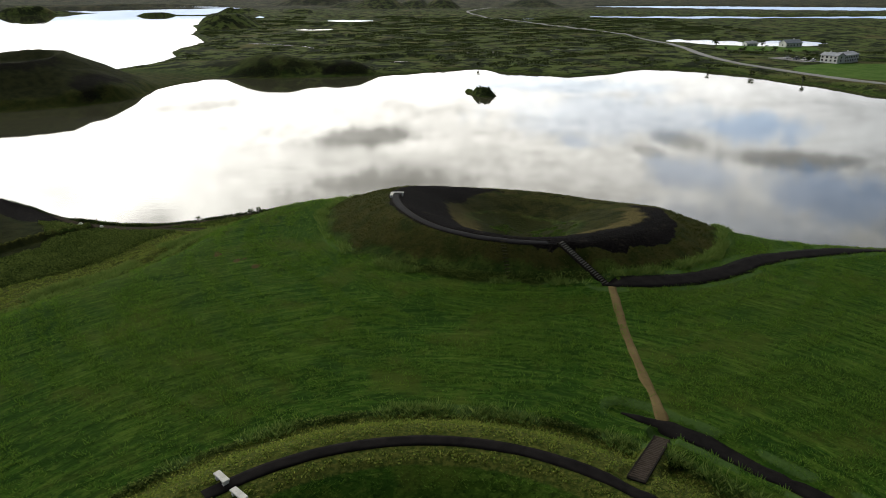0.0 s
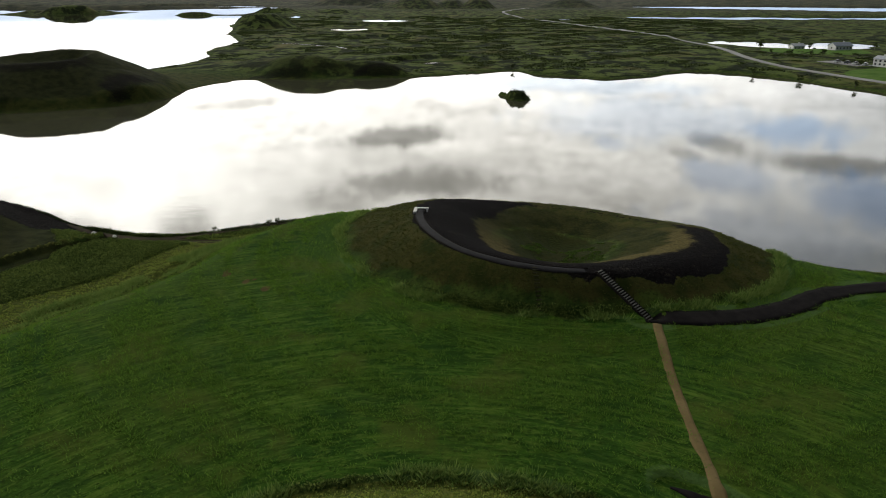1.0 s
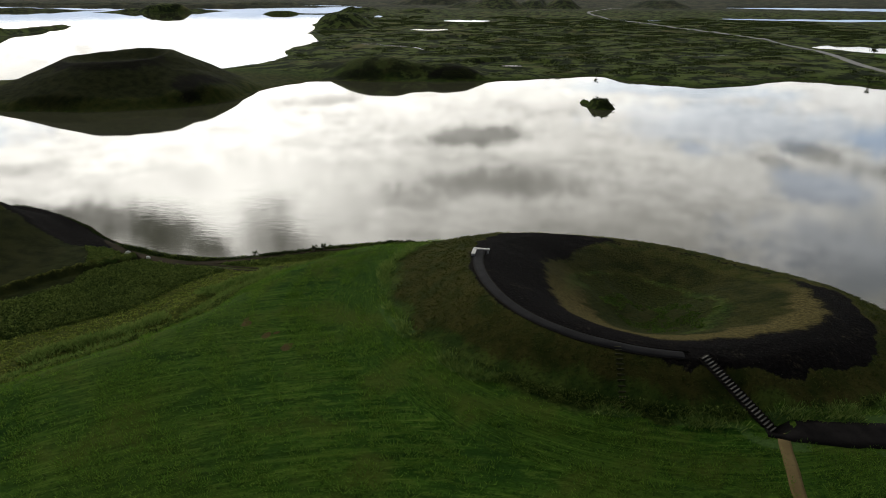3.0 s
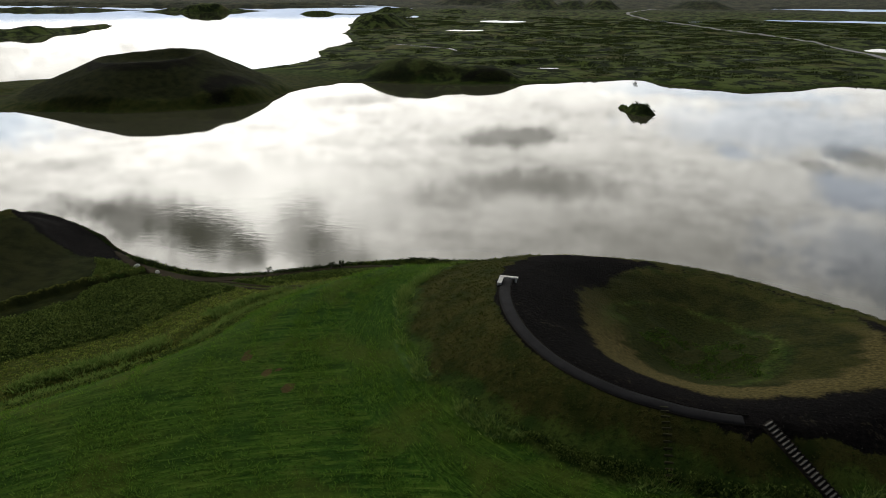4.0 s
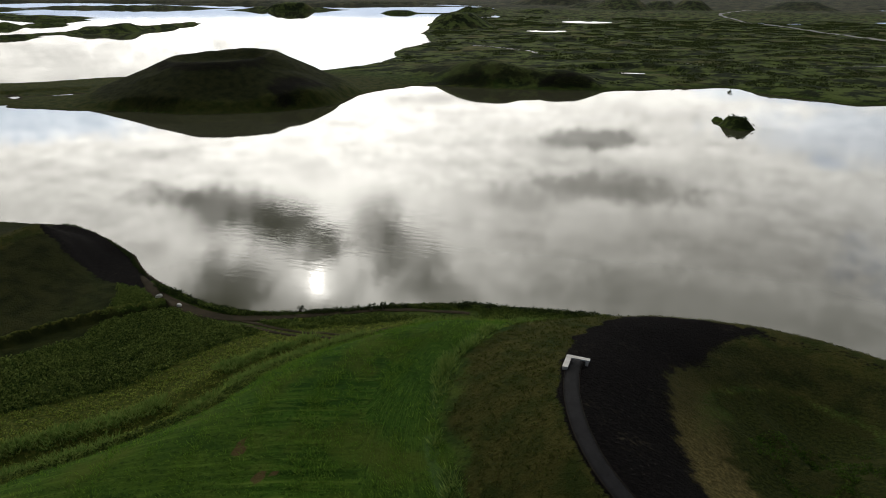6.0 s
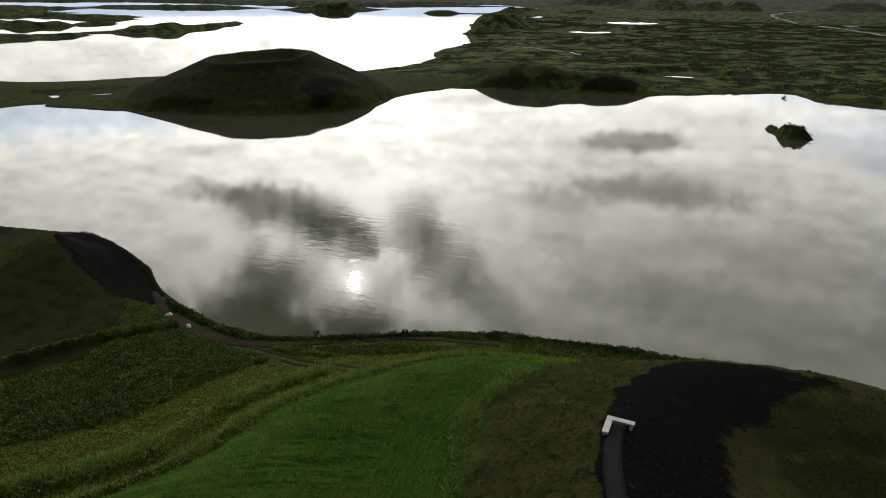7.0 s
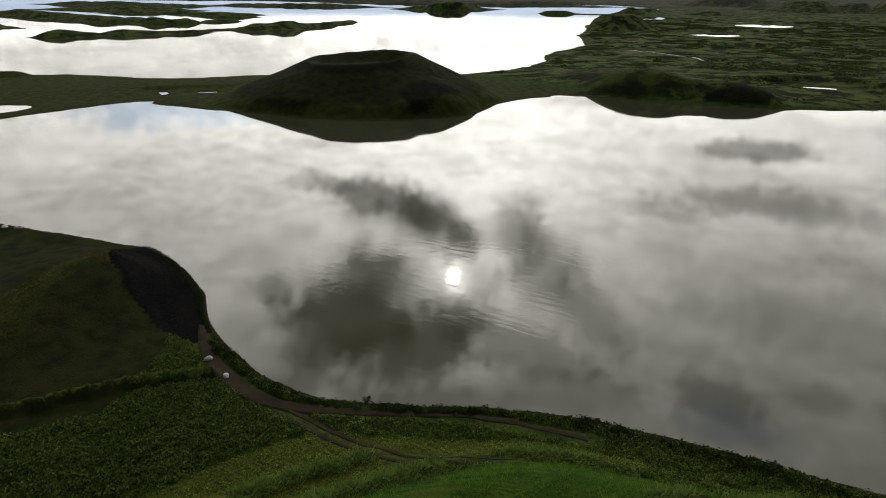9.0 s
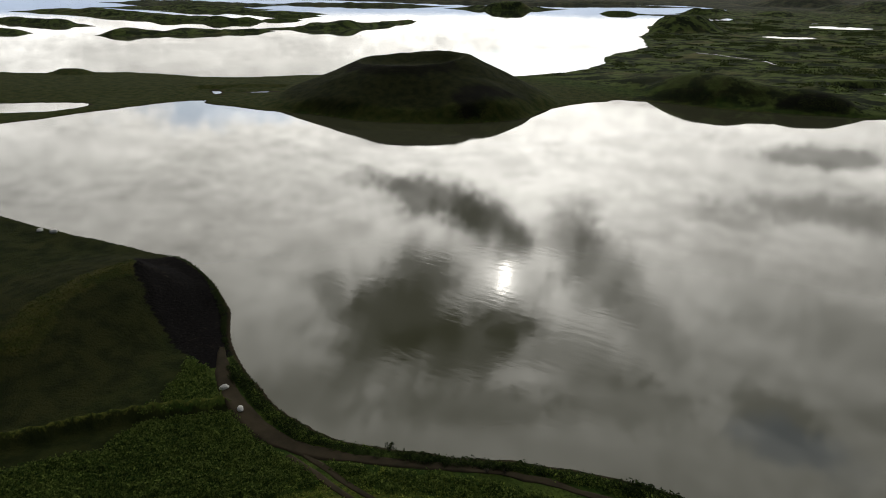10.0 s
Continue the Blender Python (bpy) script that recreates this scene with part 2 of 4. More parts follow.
DITCH = spline([(14.9, 47.0), (16.7, 46.1), (18.2, 45.0), (20.3, 43.1), (22.2, 41.0), (25, 38), (31, 32)])
CINDER_WAY = spline([(18.6, 72.0), (21, 72.0), (25, 72.2), (30.5, 73.4), (35.7, 76.0), (40.5, 79.6), (45, 81.5), (51, 83.2), (64, 86), (80, 89), (100, 92)])
# foot and head of the stairs
STAIRS = [((19.6, 72.7, 7.3), (14.5, 77.2, 11.1)), ((17.4, 43.8, 6.9), (12.6, 35.0, 10.35))]
FIELD_EDGE = spline([(-75, 20), (-58.6, 61), (-49.8, 76), (-43.9, 84.2), (-40.3, 91), (-38.4, 99), (-33.6, 109), (-27, 117.2), (-14, 122.5)])
TURF_WALL = spline([(-112, 70), (-86, 86), (-73.2, 96.2), (-69.8, 102), (-66.6, 107.5), (-63.2, 112.3)])
HILL_CREST = spline([(-94.0, 121.5, 3.3), (-94.3, 115.7, 2.9), (-92.7, 109.7, 1.9), (-89.5, 105.5, 0.6), (-87.5, 103.5, 0.0)], 6)
near_poly = np.vstack([spline(NEAR_SHORE), [(260, -5000), (-5000, -5000), (-5000, -500)]])
opp_poly = np.vstack([spline(OPP_SHORE), [(5000, -800), (5000, 6000), (-5000, 6000), (-5000, -900)], spline(UPPER_SHORE)[::-1]])


def land(x, y):
    """Heights and the kinds of cover over the plan."""
    far = smooth(np.hypot(x, y), 100, 500)
    wx = x + fbm(x, y, 9, 3, 5) * (0.5 + 3.0 * far)
    wy = y + fbm(x, y, 9, 3, 9) * (0.5 + 3.0 * far)
    near = inside_distance(wx, wy, near_poly)
    opp = inside_distance(wx, wy, opp_poly)
    marsh = np.zeros(x.shape)
    for cx, cy, a, b, turn in PONDS:
        m = np.abs(x - cx) + np.abs(y - cy) < 2.5 * (a + b)
        ring = oval(wx[m], wy[m], cx, cy, a, b, turn)
        opp[m] = np.minimum(opp[m], (ring - 1) * min(a, b))
        if cy > 380 and a < 90:
            marsh[m] = np.maximum(marsh[m], smooth(oval(x[m], y[m] + 0.5 * b, cx, cy, a + 14, 1.6 * b + 14, turn), 1.5, 1.0))
    isle, top = np.full(x.shape, -1e9), np.zeros(x.shape)
    for cx, cy, a, b, turn, h in ISLES:
        m = np.abs(x - cx) + np.abs(y - cy) < 4 * (a + b)
        slim = 1.0 if h < 4 or a < 10 else 0.78
        d = (1 - oval(wx[m], wy[m], cx, cy, a, b * slim, turn)) * min(a, b * slim)
        isle[m] = np.maximum(isle[m], d)
        top[m] = np.maximum(top[m], h * smooth(d, 0, 0.5 * min(a, b)) * (0.45 + 0.75 * vnoise(x[m], y[m], 22, 3)))
    z = np.maximum(-2.5, 0.3 * np.maximum(np.maximum(near, opp), isle))
    cover = {k: np.zeros(x.shape) for k in ("mown", "cinder", "dry", "heath", "lush", "tall", "bare", "straw", "soil", "inner", "pale", "shade_heath")}

    # the near shore: a low strip, and the hay field on its terrace
    edge = line_distance(x, y, FIELD_EDGE)
    east = inside_distance(x, y, np.vstack([FIELD_EDGE, [(400, 121), (400, -400), (-75, -400)]]))
    on = near > 0
    bank = 0.5 * smooth(near, 0, 2.2) + 0.5 * smooth(near, 2, 12)
    terrace = (5.0 + 0.012 * np.clip(x + 30, -20, 80)) * smooth(east, -7, 8) * smooth(near, 1.5, 22) + 0.9 * smooth(near, 3, 14) * smooth(east, 0, 10)
    low = 0.7 * smooth(near, 6, 40) + 0.35 * fbm(x, y, 16, 3, 21)* smooth(near, 6, 20)
    zn = bank + terrace + low * (1 - smooth(east, -7, 9)) + 0.35 * fbm(x, y, 30, 3, 2) * smooth(near, 5, 25)
    zn = zn - smooth(x, 32, 60) * (0.5 + 1.8 * smooth(y, 82, 100)) * smooth(near, 2, 9) - 0.5 * smooth(x, -98, -114) * smooth(near, 2, 8) + 1.2 * smooth(x, -78, -92) * smooth(near, 0.0, 1.8)
    wall = line_distance(x, y, TURF_WALL)
    zn = zn + 1.2 * np.exp(-(wall / 0.6) ** 2)
    side = np.where(east > 0, edge, -edge) + 1.2 * fbm(x, y, 14, 2, 19)
    ridge = (np.exp(-((side + 0.6) / 0.9) ** 2) + np.exp(-((side + 6.2) / 1.3) ** 2)) * smooth(near, 4, 12)
    zn = zn + 0.45 * ridge * (0.5 + vnoise(x, y, 6, 4)) - 0.75 * np.exp(-((side + 3.2) / 1.3) ** 2) * smooth(near, 8, 20) * smooth(y, 104, 92)
    # the hill with the black slope by the water
    peak = np.hypot(x + 94, y - 119.5)
    hill, apart = np.zeros(x.shape), np.full(x.shape, 1e9)
    m = peak < 45
    for hx_, hy_, top_ in HILL_CREST:
        dx_, dy_ = x[m] - hx_, y[m] - hy_
        off = np.hypot(dx_, dy_)
        flank = np.where(dx_ > 0, np.clip(1 - off / 17, 0, 1), np.clip(1 - off / 20, 0, 1) ** 1.7)
        hill[m] = np.maximum(hill[m], top_ * flank)
        apart[m] = np.minimum(apart[m], off)
    zn = zn + hill * smooth(near, 0.0, 10) * (1 + 0.05 * fbm(x, y, 5, 2, 6))
    cover["dry"] = np.where(on, smooth(apart + 3 * fbm(x, y, 6, 3, 33), 19, 13) * 0.75, 0)
    cover["bare"] = np.where(on, smooth(apart, 19, 16), 0)
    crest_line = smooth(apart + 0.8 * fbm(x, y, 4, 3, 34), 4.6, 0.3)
    # shade on the hill's flanks, put into the ground colour as dark heath
    cover["shade_heath"] = np.where(on, smooth(apart + 4 * fbm(x, y, 8, 3, 35), 23, 17) * smooth(peak, 45, 40) * (1 - crest_line), 0)
    cover["shade_heath"] = np.maximum(cover["shade_heath"], np.where(on, 0.75 * smooth(x + 9 * fbm(x, y, 20, 3, 38), -92, -104), 0) * (1 - crest_line))
    # shaded sides of the turf wall, darkened by colour
    cover["shade_heath"] = np.maximum(cover["shade_heath"], np.where(on, 0.7 * smooth(wall, 1.9, 1.3) * smooth(wall, 0.4, 0.7), 0))
    mown = smooth(east, 1.0, 2.2) * smooth(near, 5.5, 7)
    cover["mown"] = np.where(on, mown, 0)
    # the old crater under the start of the path
    rr = np.hypot(x - OLD_CRATER[0], y - OLD_CRATER[1]) / OLD_CRATER[2]
    d = (rr - 1) * OLD_CRATER[2]
    old = np.where(d < 0, 10.4 - 5.5 * smooth(-d, 1.2, 12), 10.4 - 3.5 * smooth(d, 0.8, 8.0))
    w = smooth(d, 9.5, 7.0)
    zn = zn * (1 - w) + old * w
    cover["pale"] = np.where(on, smooth(d, 8.4, 7.6) * smooth(d, -3.0, -1.8), 0)
    # light on the hill crest and the turf wall's top, painted as paler grass
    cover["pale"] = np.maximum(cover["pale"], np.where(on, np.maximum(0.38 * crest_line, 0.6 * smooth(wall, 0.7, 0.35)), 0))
    cover["pale"] = np.maximum(cover["pale"], np.where(on, 0.75 * smooth(side + 1.5 * fbm(x, y, 9, 2, 88), -14.5, -11.5) * smooth(side, 0.5, -0.5) * smooth(near, 4, 8), 0))
    cover["mown"] = cover["mown"] * (1 - smooth(d, 9.2, 8.2) * smooth(d, -3.2, -1.6))
    # the great crater
    rho, th = crater_polar(x, y)
    size = np.hypot(np.cos(th) * CRATER[2], np.sin(th) * CRATER[3])
    d = (rho - 1) * size + 0.35 * fbm(x, y, 7, 3, 8)
    rim = crater_rim(th) + 0.15 * fbm(x, y, 6, 3, 12)
    deg = np.degrees(th)
    reach = np.interp(deg, (-180, -160, -140, -120, -100, -75, -55, -35, -10, 20, 60, 120, 180), (11.2, 10.0, 7.6, 5.6, 4.6, 4.8, 6.2, 8.6, 8.2, 6.8, 6.0, 8.0, 11.2))
    zn = zn + 0.7 * smooth(d, 15, 5) * smooth(deg, 40, -10) * smooth(near, 4, 14)
    floor = 3.9 + 0.4 * fbm(x, y, 8, 3, 14)
    fall = np.clip((-d - 0.8) / (17.5 - 4.0 * smooth(np.sin(th), 0.0, 0.8)), 0, 1)
    inner = rim + (np.minimum(floor, rim - 2.0) - rim) * (0.5 * fall + 0.5 * fall * fall * (3 - 2 * fall))
    t_out = np.clip((d - 1.0) / reach, 0, 1)
    steep = smooth(deg, -45, -5) * smooth(deg, 85, 45)
    t_out = t_out * (1 - steep) + (1 - (1 - t_out) ** 1.7) * steep
    outer = rim + (zn - rim) * (0.35 * t_out + 0.65 * t_out * t_out * (3 - 2 * t_out))
    zn = np.where(d < 0, inner, np.where(d < reach + 1.7, outer, zn))
    ragged = fbm(x, y, 4, 4, 18)
    runs = fbm(th * 21.0, 0.2 * d, 1.7, 4, 24) + 0.5 * ragged
    # how far the cinder reaches in and out from the rim, round the crater
    round_ = (-180, -163, -145, -129, -106, -92, -78, -63, -46, -34, -23, -12, 0, 10, 20, 95, 108, 120, 140, 164, 180)
    black_in = np.interp(deg, round_, (-7, -7.6, -7.4, -6.6, -4.7, -3.4, -3.2, -2.6, -1.2, -0.7, -0.7, -1.2, -1.5, -0.8, 0, 0, -0.8, -4, -6.5, -6.2, -7))
    black_out = np.interp(deg, round_, (1.3, 1.2, 1.2, 1.2, 1.2, 1.3, 1.5, 2.9, 4.2, 4.4, 2.8, 1.3, 0.8, 0.5, 0, 0, 0.8, 2.0, 2.6, 1.6, 1.3))
    cover["cinder"] = np.where(on, smooth(d + 1.1 * runs, black_in - 2.6, black_in + 1.4) * smooth(d + np.where(deg > -90, 1.3, 0.4) * runs, black_out + 0.5, black_out - 0.5), 0)
    cover["dry"] = np.maximum(cover["dry"], np.where(on, smooth(d + 2.2 * ragged, reach + 1.6, reach - 3.2) * smooth(d, -12.5, -7.5), 0))
    straw_in = np.interp(deg, (-180, -160, -119, -100, -87, -69, -51, -33, -15, 10, 150, 180), (-13, -13, -13.5, -12.5, -10.3, -8.2, -6.8, -4.4, -4.0, -3.5, -11, -13))
    yellow = np.interp(deg, (-180, -160, -135, -110, -60, -40, -15, 5, 25, 110, 140, 165, 180), (0.38, 0.52, 0.85, 1, 1, 0.9, 0.75, 0.5, 0, 0, 0.22, 0.32, 0.38))
    cover["straw"] = np.where(on, yellow * smooth(d + 1.6 * runs, straw_in - 1.5, 0.75 * straw_in + 0.25 * black_in) * smooth(d, 0.5, -0.3), 0)
    cover["inner"] = np.where(on, smooth(d + 3.5 * ragged, -8.0, -15.0), 0)
    # the same dark tone on the crater's inner walls
    cover["shade_heath"] = np.maximum(cover["shade_heath"], np.where(on, 0.55 * smooth(d + 1.5 * ragged, -1.5, -4.0) * smooth(d + 3.0 * ragged, -16.0, -9.0), 0))
    for sx, sy, sr in ((-30.4, 83.6, 0.55), (-27.2, 81.5, 0.5), (-24.2, 79.6, 0.5), (8.7, 42.3, 0.6), (8.5, 40.9, 0.5), (-30.8, 84.6, 0.35), (-26.4, 82.3, 0.3)):
        cover["soil"] = np.maximum(cover["soil"], smooth(np.hypot(x - sx, (y - sy) * 0.7) + 0.3 * ragged, sr + 0.25, sr - 0.15))
    skirt = 1.5 * smooth(np.abs(deg + 106), 42, 20)
    cover["mown"] = cover["mown"] * smooth(d + 1.6 * ragged, reach + skirt - 1.2, reach + skirt + 1.8)
    cover["tall"] = np.where(on, (np.exp(-((d - reach - 1.0) / 1.0) ** 2) + ridge + np.exp(-((np.hypot(x - OLD_CRATER[0], y - OLD_CRATER[1]) - 28.4) / 0.9) ** 2)) * smooth(vnoise(x, y, 3.5, 91), 0.25, 0.6), 0)
    cover["bare"] = np.maximum(cover["bare"], np.where(on & (d < reach), 1, 0))
    for line, gap in ((DITCH, 1.5), (CINDER_WAY, 1.9)):
        m = (np.abs(x - 35) < 40) & (y > 25) & (y < 100)
        cover["tall"][m] += np.exp(-((line_distance(x[m], y[m], line) - gap) / 0.6) ** 2) * smooth(vnoise(x[m], y[m], 2.5, 92), 0.15, 0.5)
    m = (np.abs(x - 22) < 14) & (y > 28) & (y < 50)
    zn[m] -= 0.35 * smooth(line_distance(x[m], y[m], DITCH), 1.6, 0.6)
    # the black slope
    black = inside_distance(x + 0.7 * ragged, y + 0.7 * ragged, np.array([(-99, 124), (-94, 121.2), (-86, 117.6), (-77, 115.6), (-69.5, 116.0), (-72, 120.3), (-81, 126.0), (-90, 130.0), (-101, 131)]))
    cover["cinder"] = np.maximum(cover["cinder"], smooth(black, -0.3, 0.4))
    zn = np.where(black > 0, np.maximum(zn - 0.7 * smooth(black, 0.2, 3.0), np.minimum(zn, 0.45)), zn)
    for (ax, ay, za), (bx, by, zb) in STAIRS:
        k = np.clip(((x - ax) * (bx - ax) + (y - ay) * (by - ay)) / ((bx - ax) ** 2 + (by - ay) ** 2), 0, 1)
        w = smooth(np.hypot(x - ax - k * (bx - ax), y - ay - k * (by - ay)), 1.3, 0.75)
        zn = np.where(on, zn * (1 - w) + (za + (zb - za) * k - 0.12) * w, zn)

    # the far side of the bay
    heath = smooth(y + 0.25 * x, 300, 345) * smooth(opp, -1, 8)
    hum = fbm(x, y, 26, 5, 31)
    zo = 0.35 * smooth(opp, 0, 3) + 0.7 * heath * smooth(opp, 0, 4) + 0.9 * smooth(opp, 3, 30) + heath * (1.5 * np.maximum(hum, -0.35) + 0.8 * fbm(x, y, 110, 3, 40) + 0.5)
    zo = zo * (1 - 0.85 * marsh) + 0.25 * marsh
    cover["heath"] = np.where(opp > 0, heath, 0)
    cover["bare"] = np.maximum(cover["bare"], marsh)
    rb = np.hypot(x + 176, y - 284)
    over, along = np.clip((y - 284) / 20, -1, 1), np.clip((x + 176) / 20, -1, 1)
    crest = 15.2 + 1.1 * over + 0.7 * along + 0.5 * fbm(x, y, 9, 2, 52)
    db = rb - 21.5 + 3.2 * smooth(along, 0.1, 0.9) - 2.0 * smooth(-along, 0.1, 0.9) + 1.5 * fbm(x, y, 14, 2, 50)
    cone = np.where(db < 0, crest - 3.2 * smooth(-db, 0.5, 11), crest * np.clip(1 - db / 36, 0, 1) ** 1.02)
    zo = np.maximum(zo, cone * smooth(opp, 0, 6))
    cover["cinder"] = np.maximum(cover["cinder"], np.where(opp > 0, smooth(-(y - 284) + 0.3 * (x + 176) + 8 * ragged, 2, 12) * smooth(db + 2 * ragged, -3, -1) * smooth(db + 4 * ragged, 12, 3) * 0.55, 0))
    cover["dry"] = np.maximum(cover["dry"], np.where(opp > 0, smooth(db, 36, 24) * 0.55, 0))
    cover["bare"] = np.maximum(cover["bare"], np.where(opp > 0, smooth(db, 46, 38), 0))
    cover["dry"] = np.maximum(cover["dry"], np.where((opp > 0) & (x < -60), 0.55 * (1 - heath), 0))
    # the cone's slopes are darkened in colour too, in place of shade
    cover["shade_heath"] = np.maximum(cover["shade_heath"], np.where(opp > 0, 0.7 * smooth(db + 5 * fbm(x, y, 12, 3, 36), 36, 22), 0))
    bump = np.hypot((x + 133) / 1.0, (y - 267) / 1.3)
    zo = zo + 3.6 * np.clip(1 - bump / 17, 0, 1) ** 0.9 * smooth(opp, 0, 5)
    cover["cinder"] = np.maximum(cover["cinder"], np.where(opp > 0, 0.62 * smooth(bump + 6 * ragged, 17, 6) * smooth(x + 133 + 5 * ragged, 9, -3) * smooth(opp, 0.5, 2.5), 0))
    for cx, cy, a, b, h in ((-88, 357, 27, 20, 7.7), (-106, 380, 40, 30, 3.0), (-52, 357, 20, 15, 4.4), (-68, 356, 20, 14, 1.6)):
        r = oval(x, y, cx, cy, a, b, 0.1)
        zo = zo + h * np.clip(1 - r * r, 0, 1) ** 1.3 * smooth(opp, 0, 7)
        cover["bare"] = np.maximum(cover["bare"], smooth(r, 1.1, 0.9))
        cover["shade_heath"] = np.maximum(cover["shade_heath"], np.where(opp > 0, 0.5 * smooth(r + 0.25 * fbm(x, y, 12, 3, 37), 1.1, 0.7), 0))
    scarp = smooth(np.abs(x + 97 + 4 * ragged), 19, 13) + smooth(np.abs(x + 49 + 2 * ragged), 13, 10)
    cover["cinder"] = np.maximum(cover["cinder"], np.where(opp > 0, 0.55 * np.clip(scarp, 0, 1) * smooth(y, 325, 332) * smooth(opp + 3 * ragged, 13, 9) * smooth(opp, 1.2, 2.2), 0))
    # cones further off
    for cx, cy, a, b, h, pit in ((-250, 812, 42, 58, 16, 2), (-272, 1345, 40, 60, 9, 1), (-395, 1400, 45, 50, 9, 1), (-348, 234, 17, 10, 2.6, 0), (-358, 232, 5, 5, 3.0, 0), (-150, 1720, 90, 130, 24, 0),
                                 (-60, 1760, 60, 90, 20, 0), (0, 1740, 50, 80, 22, 0), (-230, 1800, 70, 90, 14, 0), (240, 1900, 90, 120, 20, 0), (-380, 2150, 140, 160, 30, 0)):
        r = oval(x, y, cx, cy, a, b, 0.0)
        zo = zo * (1 - 0.8 * smooth(r, 1.1, 0.85)) + h * np.clip((1 - r) / 0.6, 0, 1) * smooth(opp, 0, 6) - pit * smooth(r, 0.25, 0.1)
        cover["bare"] = np.maximum(cover["bare"], smooth(r, 1.15, 0.95))
    # green farm land round the houses
    lush = np.maximum(smooth(oval(x, y, 240, 347, 60, 44, 0.1), 1.05, 0.95), smooth(oval(x, y, 236, 505, 36, 30, 0.2), 1.08, 0.95))
    calm = np.maximum(lush, smooth(oval(x, y, 240, 440, 90, 150, 0), 1.2, 0.8))
    zo = zo * (1 - 0.75 * calm) + 1.6 * calm * smooth(opp, 0, 6)
    cover["lush"] = np.where(opp > 1, lush, 0)
    # rising ground in the distance
    dist = np.hypot(x, y)
    rise = smooth(dist, 1900, 4300)
    zo = np.where(opp > 0, zo + rise * (8 + 24 * fbm(x, y, 900, 4, 70) ** 2) + smooth(dist, 1500, 2200) * (5 - 4.6 * smooth(x, 100, 400)) * np.maximum(fbm(x, y, 120, 3, 77), 0), zo)

    z = np.where(on, zn, z)
    z = np.where((opp > 0) & ~on, np.maximum(zo, 0.02), z)
    z = np.where((isle > 0) & ~on & (opp <= 0), 0.25 * smooth(isle, 0, 2) + top, z)
    cover["bare"] = np.where((isle > 0) | ((opp < 9) & ~on), 1.0, cover["bare"])
    cover["heath"] = np.where(isle > 0, np.maximum(cover["heath"], 0.6), cover["heath"])
    return z, cover


# ---- the ground: one sheet, finest where the camera looks ----
FINE0, FINE1 = radians(-46), radians(84)
angles = np.concatenate([np.linspace(FINE0, FINE1, 640), np.linspace(FINE1, FINE0 + 2 * math.pi, 48)[1:-1]])
radii = 4.0 * np.exp(np.linspace(0, math.log(4700 / 4.0), 1080))
AA, RR = np.meshgrid(angles, radii)
GX, GY = -np.sin(AA) * RR, np.cos(AA) * RR
GZ, COVER = land(GX.ravel(), GY.ravel())
GZ = GZ.reshape(GX.shape)


def ground_height(x, y):
    """The height of the sheet at places of the plan, which lie in its fine part."""
    x, y = np.asarray(x, float), np.asarray(y, float)
    a = np.arctan2(-x, y)
    i = np.clip((a - FINE0) / (FINE1 - FINE0) * 639, 0, 638.999)
    j = np.clip(np.log(np.maximum(np.hypot(x, y), 4.01) / 4.0) / math.log(4700 / 4.0) * 1079, 0, 1078.999)
    i0, j0 = i.astype(int), j.astype(int)
    u, v = i - i0, j - j0
    return (GZ[j0, i0] * (1 - u) + GZ[j0, i0 + 1] * u) * (1 - v) + (GZ[j0 + 1, i0] * (1 - u) + GZ[j0 + 1, i0 + 1] * u) * v


def mesh_from(name, verts, faces, corners=4, smooth_shade=True):
    """A mesh from arrays of places and of corner numbers."""
    verts, faces = np.asarray(verts, np.float32), np.asarray(faces, np.int32).reshape(-1, corners)
    me = bpy.data.meshes.new(name)
    me.vertices.add(len(verts))
    me.vertices.foreach_set("co", verts.ravel())
    me.loops.add(faces.size)
    me.loops.foreach_set("vertex_index", faces.ravel())
    me.polygons.add(len(faces))
    me.polygons.foreach_set("loop_start", np.arange(len(faces), dtype=np.int32) * corners)
    me.polygons.foreach_set("use_smooth", np.full(len(faces), smooth_shade))
    me.update(calc_edges=True)
    return me


def grid_faces(rows, cols, ring=False):
    j, i = np.meshgrid(np.arange(rows - 1), np.arange(cols if ring else cols - 1), indexing="ij")
    k = (i + 1) % cols
    return np.stack([j * cols + i, j * cols + k, (j + 1) * cols + k, (j + 1) * cols + i], -1).reshape(-1, 4)[:, ::-1]


def give(me, name, values):
    at = me.attributes.new(name, "FLOAT", "POINT")
    at.data.foreach_set("value", np.asarray(values, np.float32).ravel())


# the sheet goes on to its middle
ca, cr = np.meshgrid(angles, (0.01, 1.0, 2.0, 3.0))
CX, CY = -np.sin(ca) * cr, np.cos(ca) * cr
CZ, CAP = land(CX.ravel(), CY.ravel())
sheet = [np.vstack([a, b]) for a, b in ((CX, GX), (CY, GY), (CZ.reshape(CX.shape), GZ))]
me = mesh_from("ground", np.stack(sheet, -1).reshape(-1, 3), grid_faces(len(radii) + 4, len(angles), True))
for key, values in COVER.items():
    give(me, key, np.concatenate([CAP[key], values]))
ground = tagged(new("ground", me), "green hay field, rough heath and grassy craters with black cinder", "ground", kind="structure")

# ---- materials ----
def material(name):
    m = bpy.data.materials.new(name)
    m.use_nodes = True
    m.node_tree.nodes.clear()
    g = Nodes(m.node_tree)
    out = g.add("ShaderNodeOutputMaterial")
    bsdf = g.add("ShaderNodeBsdfPrincipled")
    m.node_tree.links.new(bsdf.outputs[0], out.inputs[0])
    return m, g, bsdf


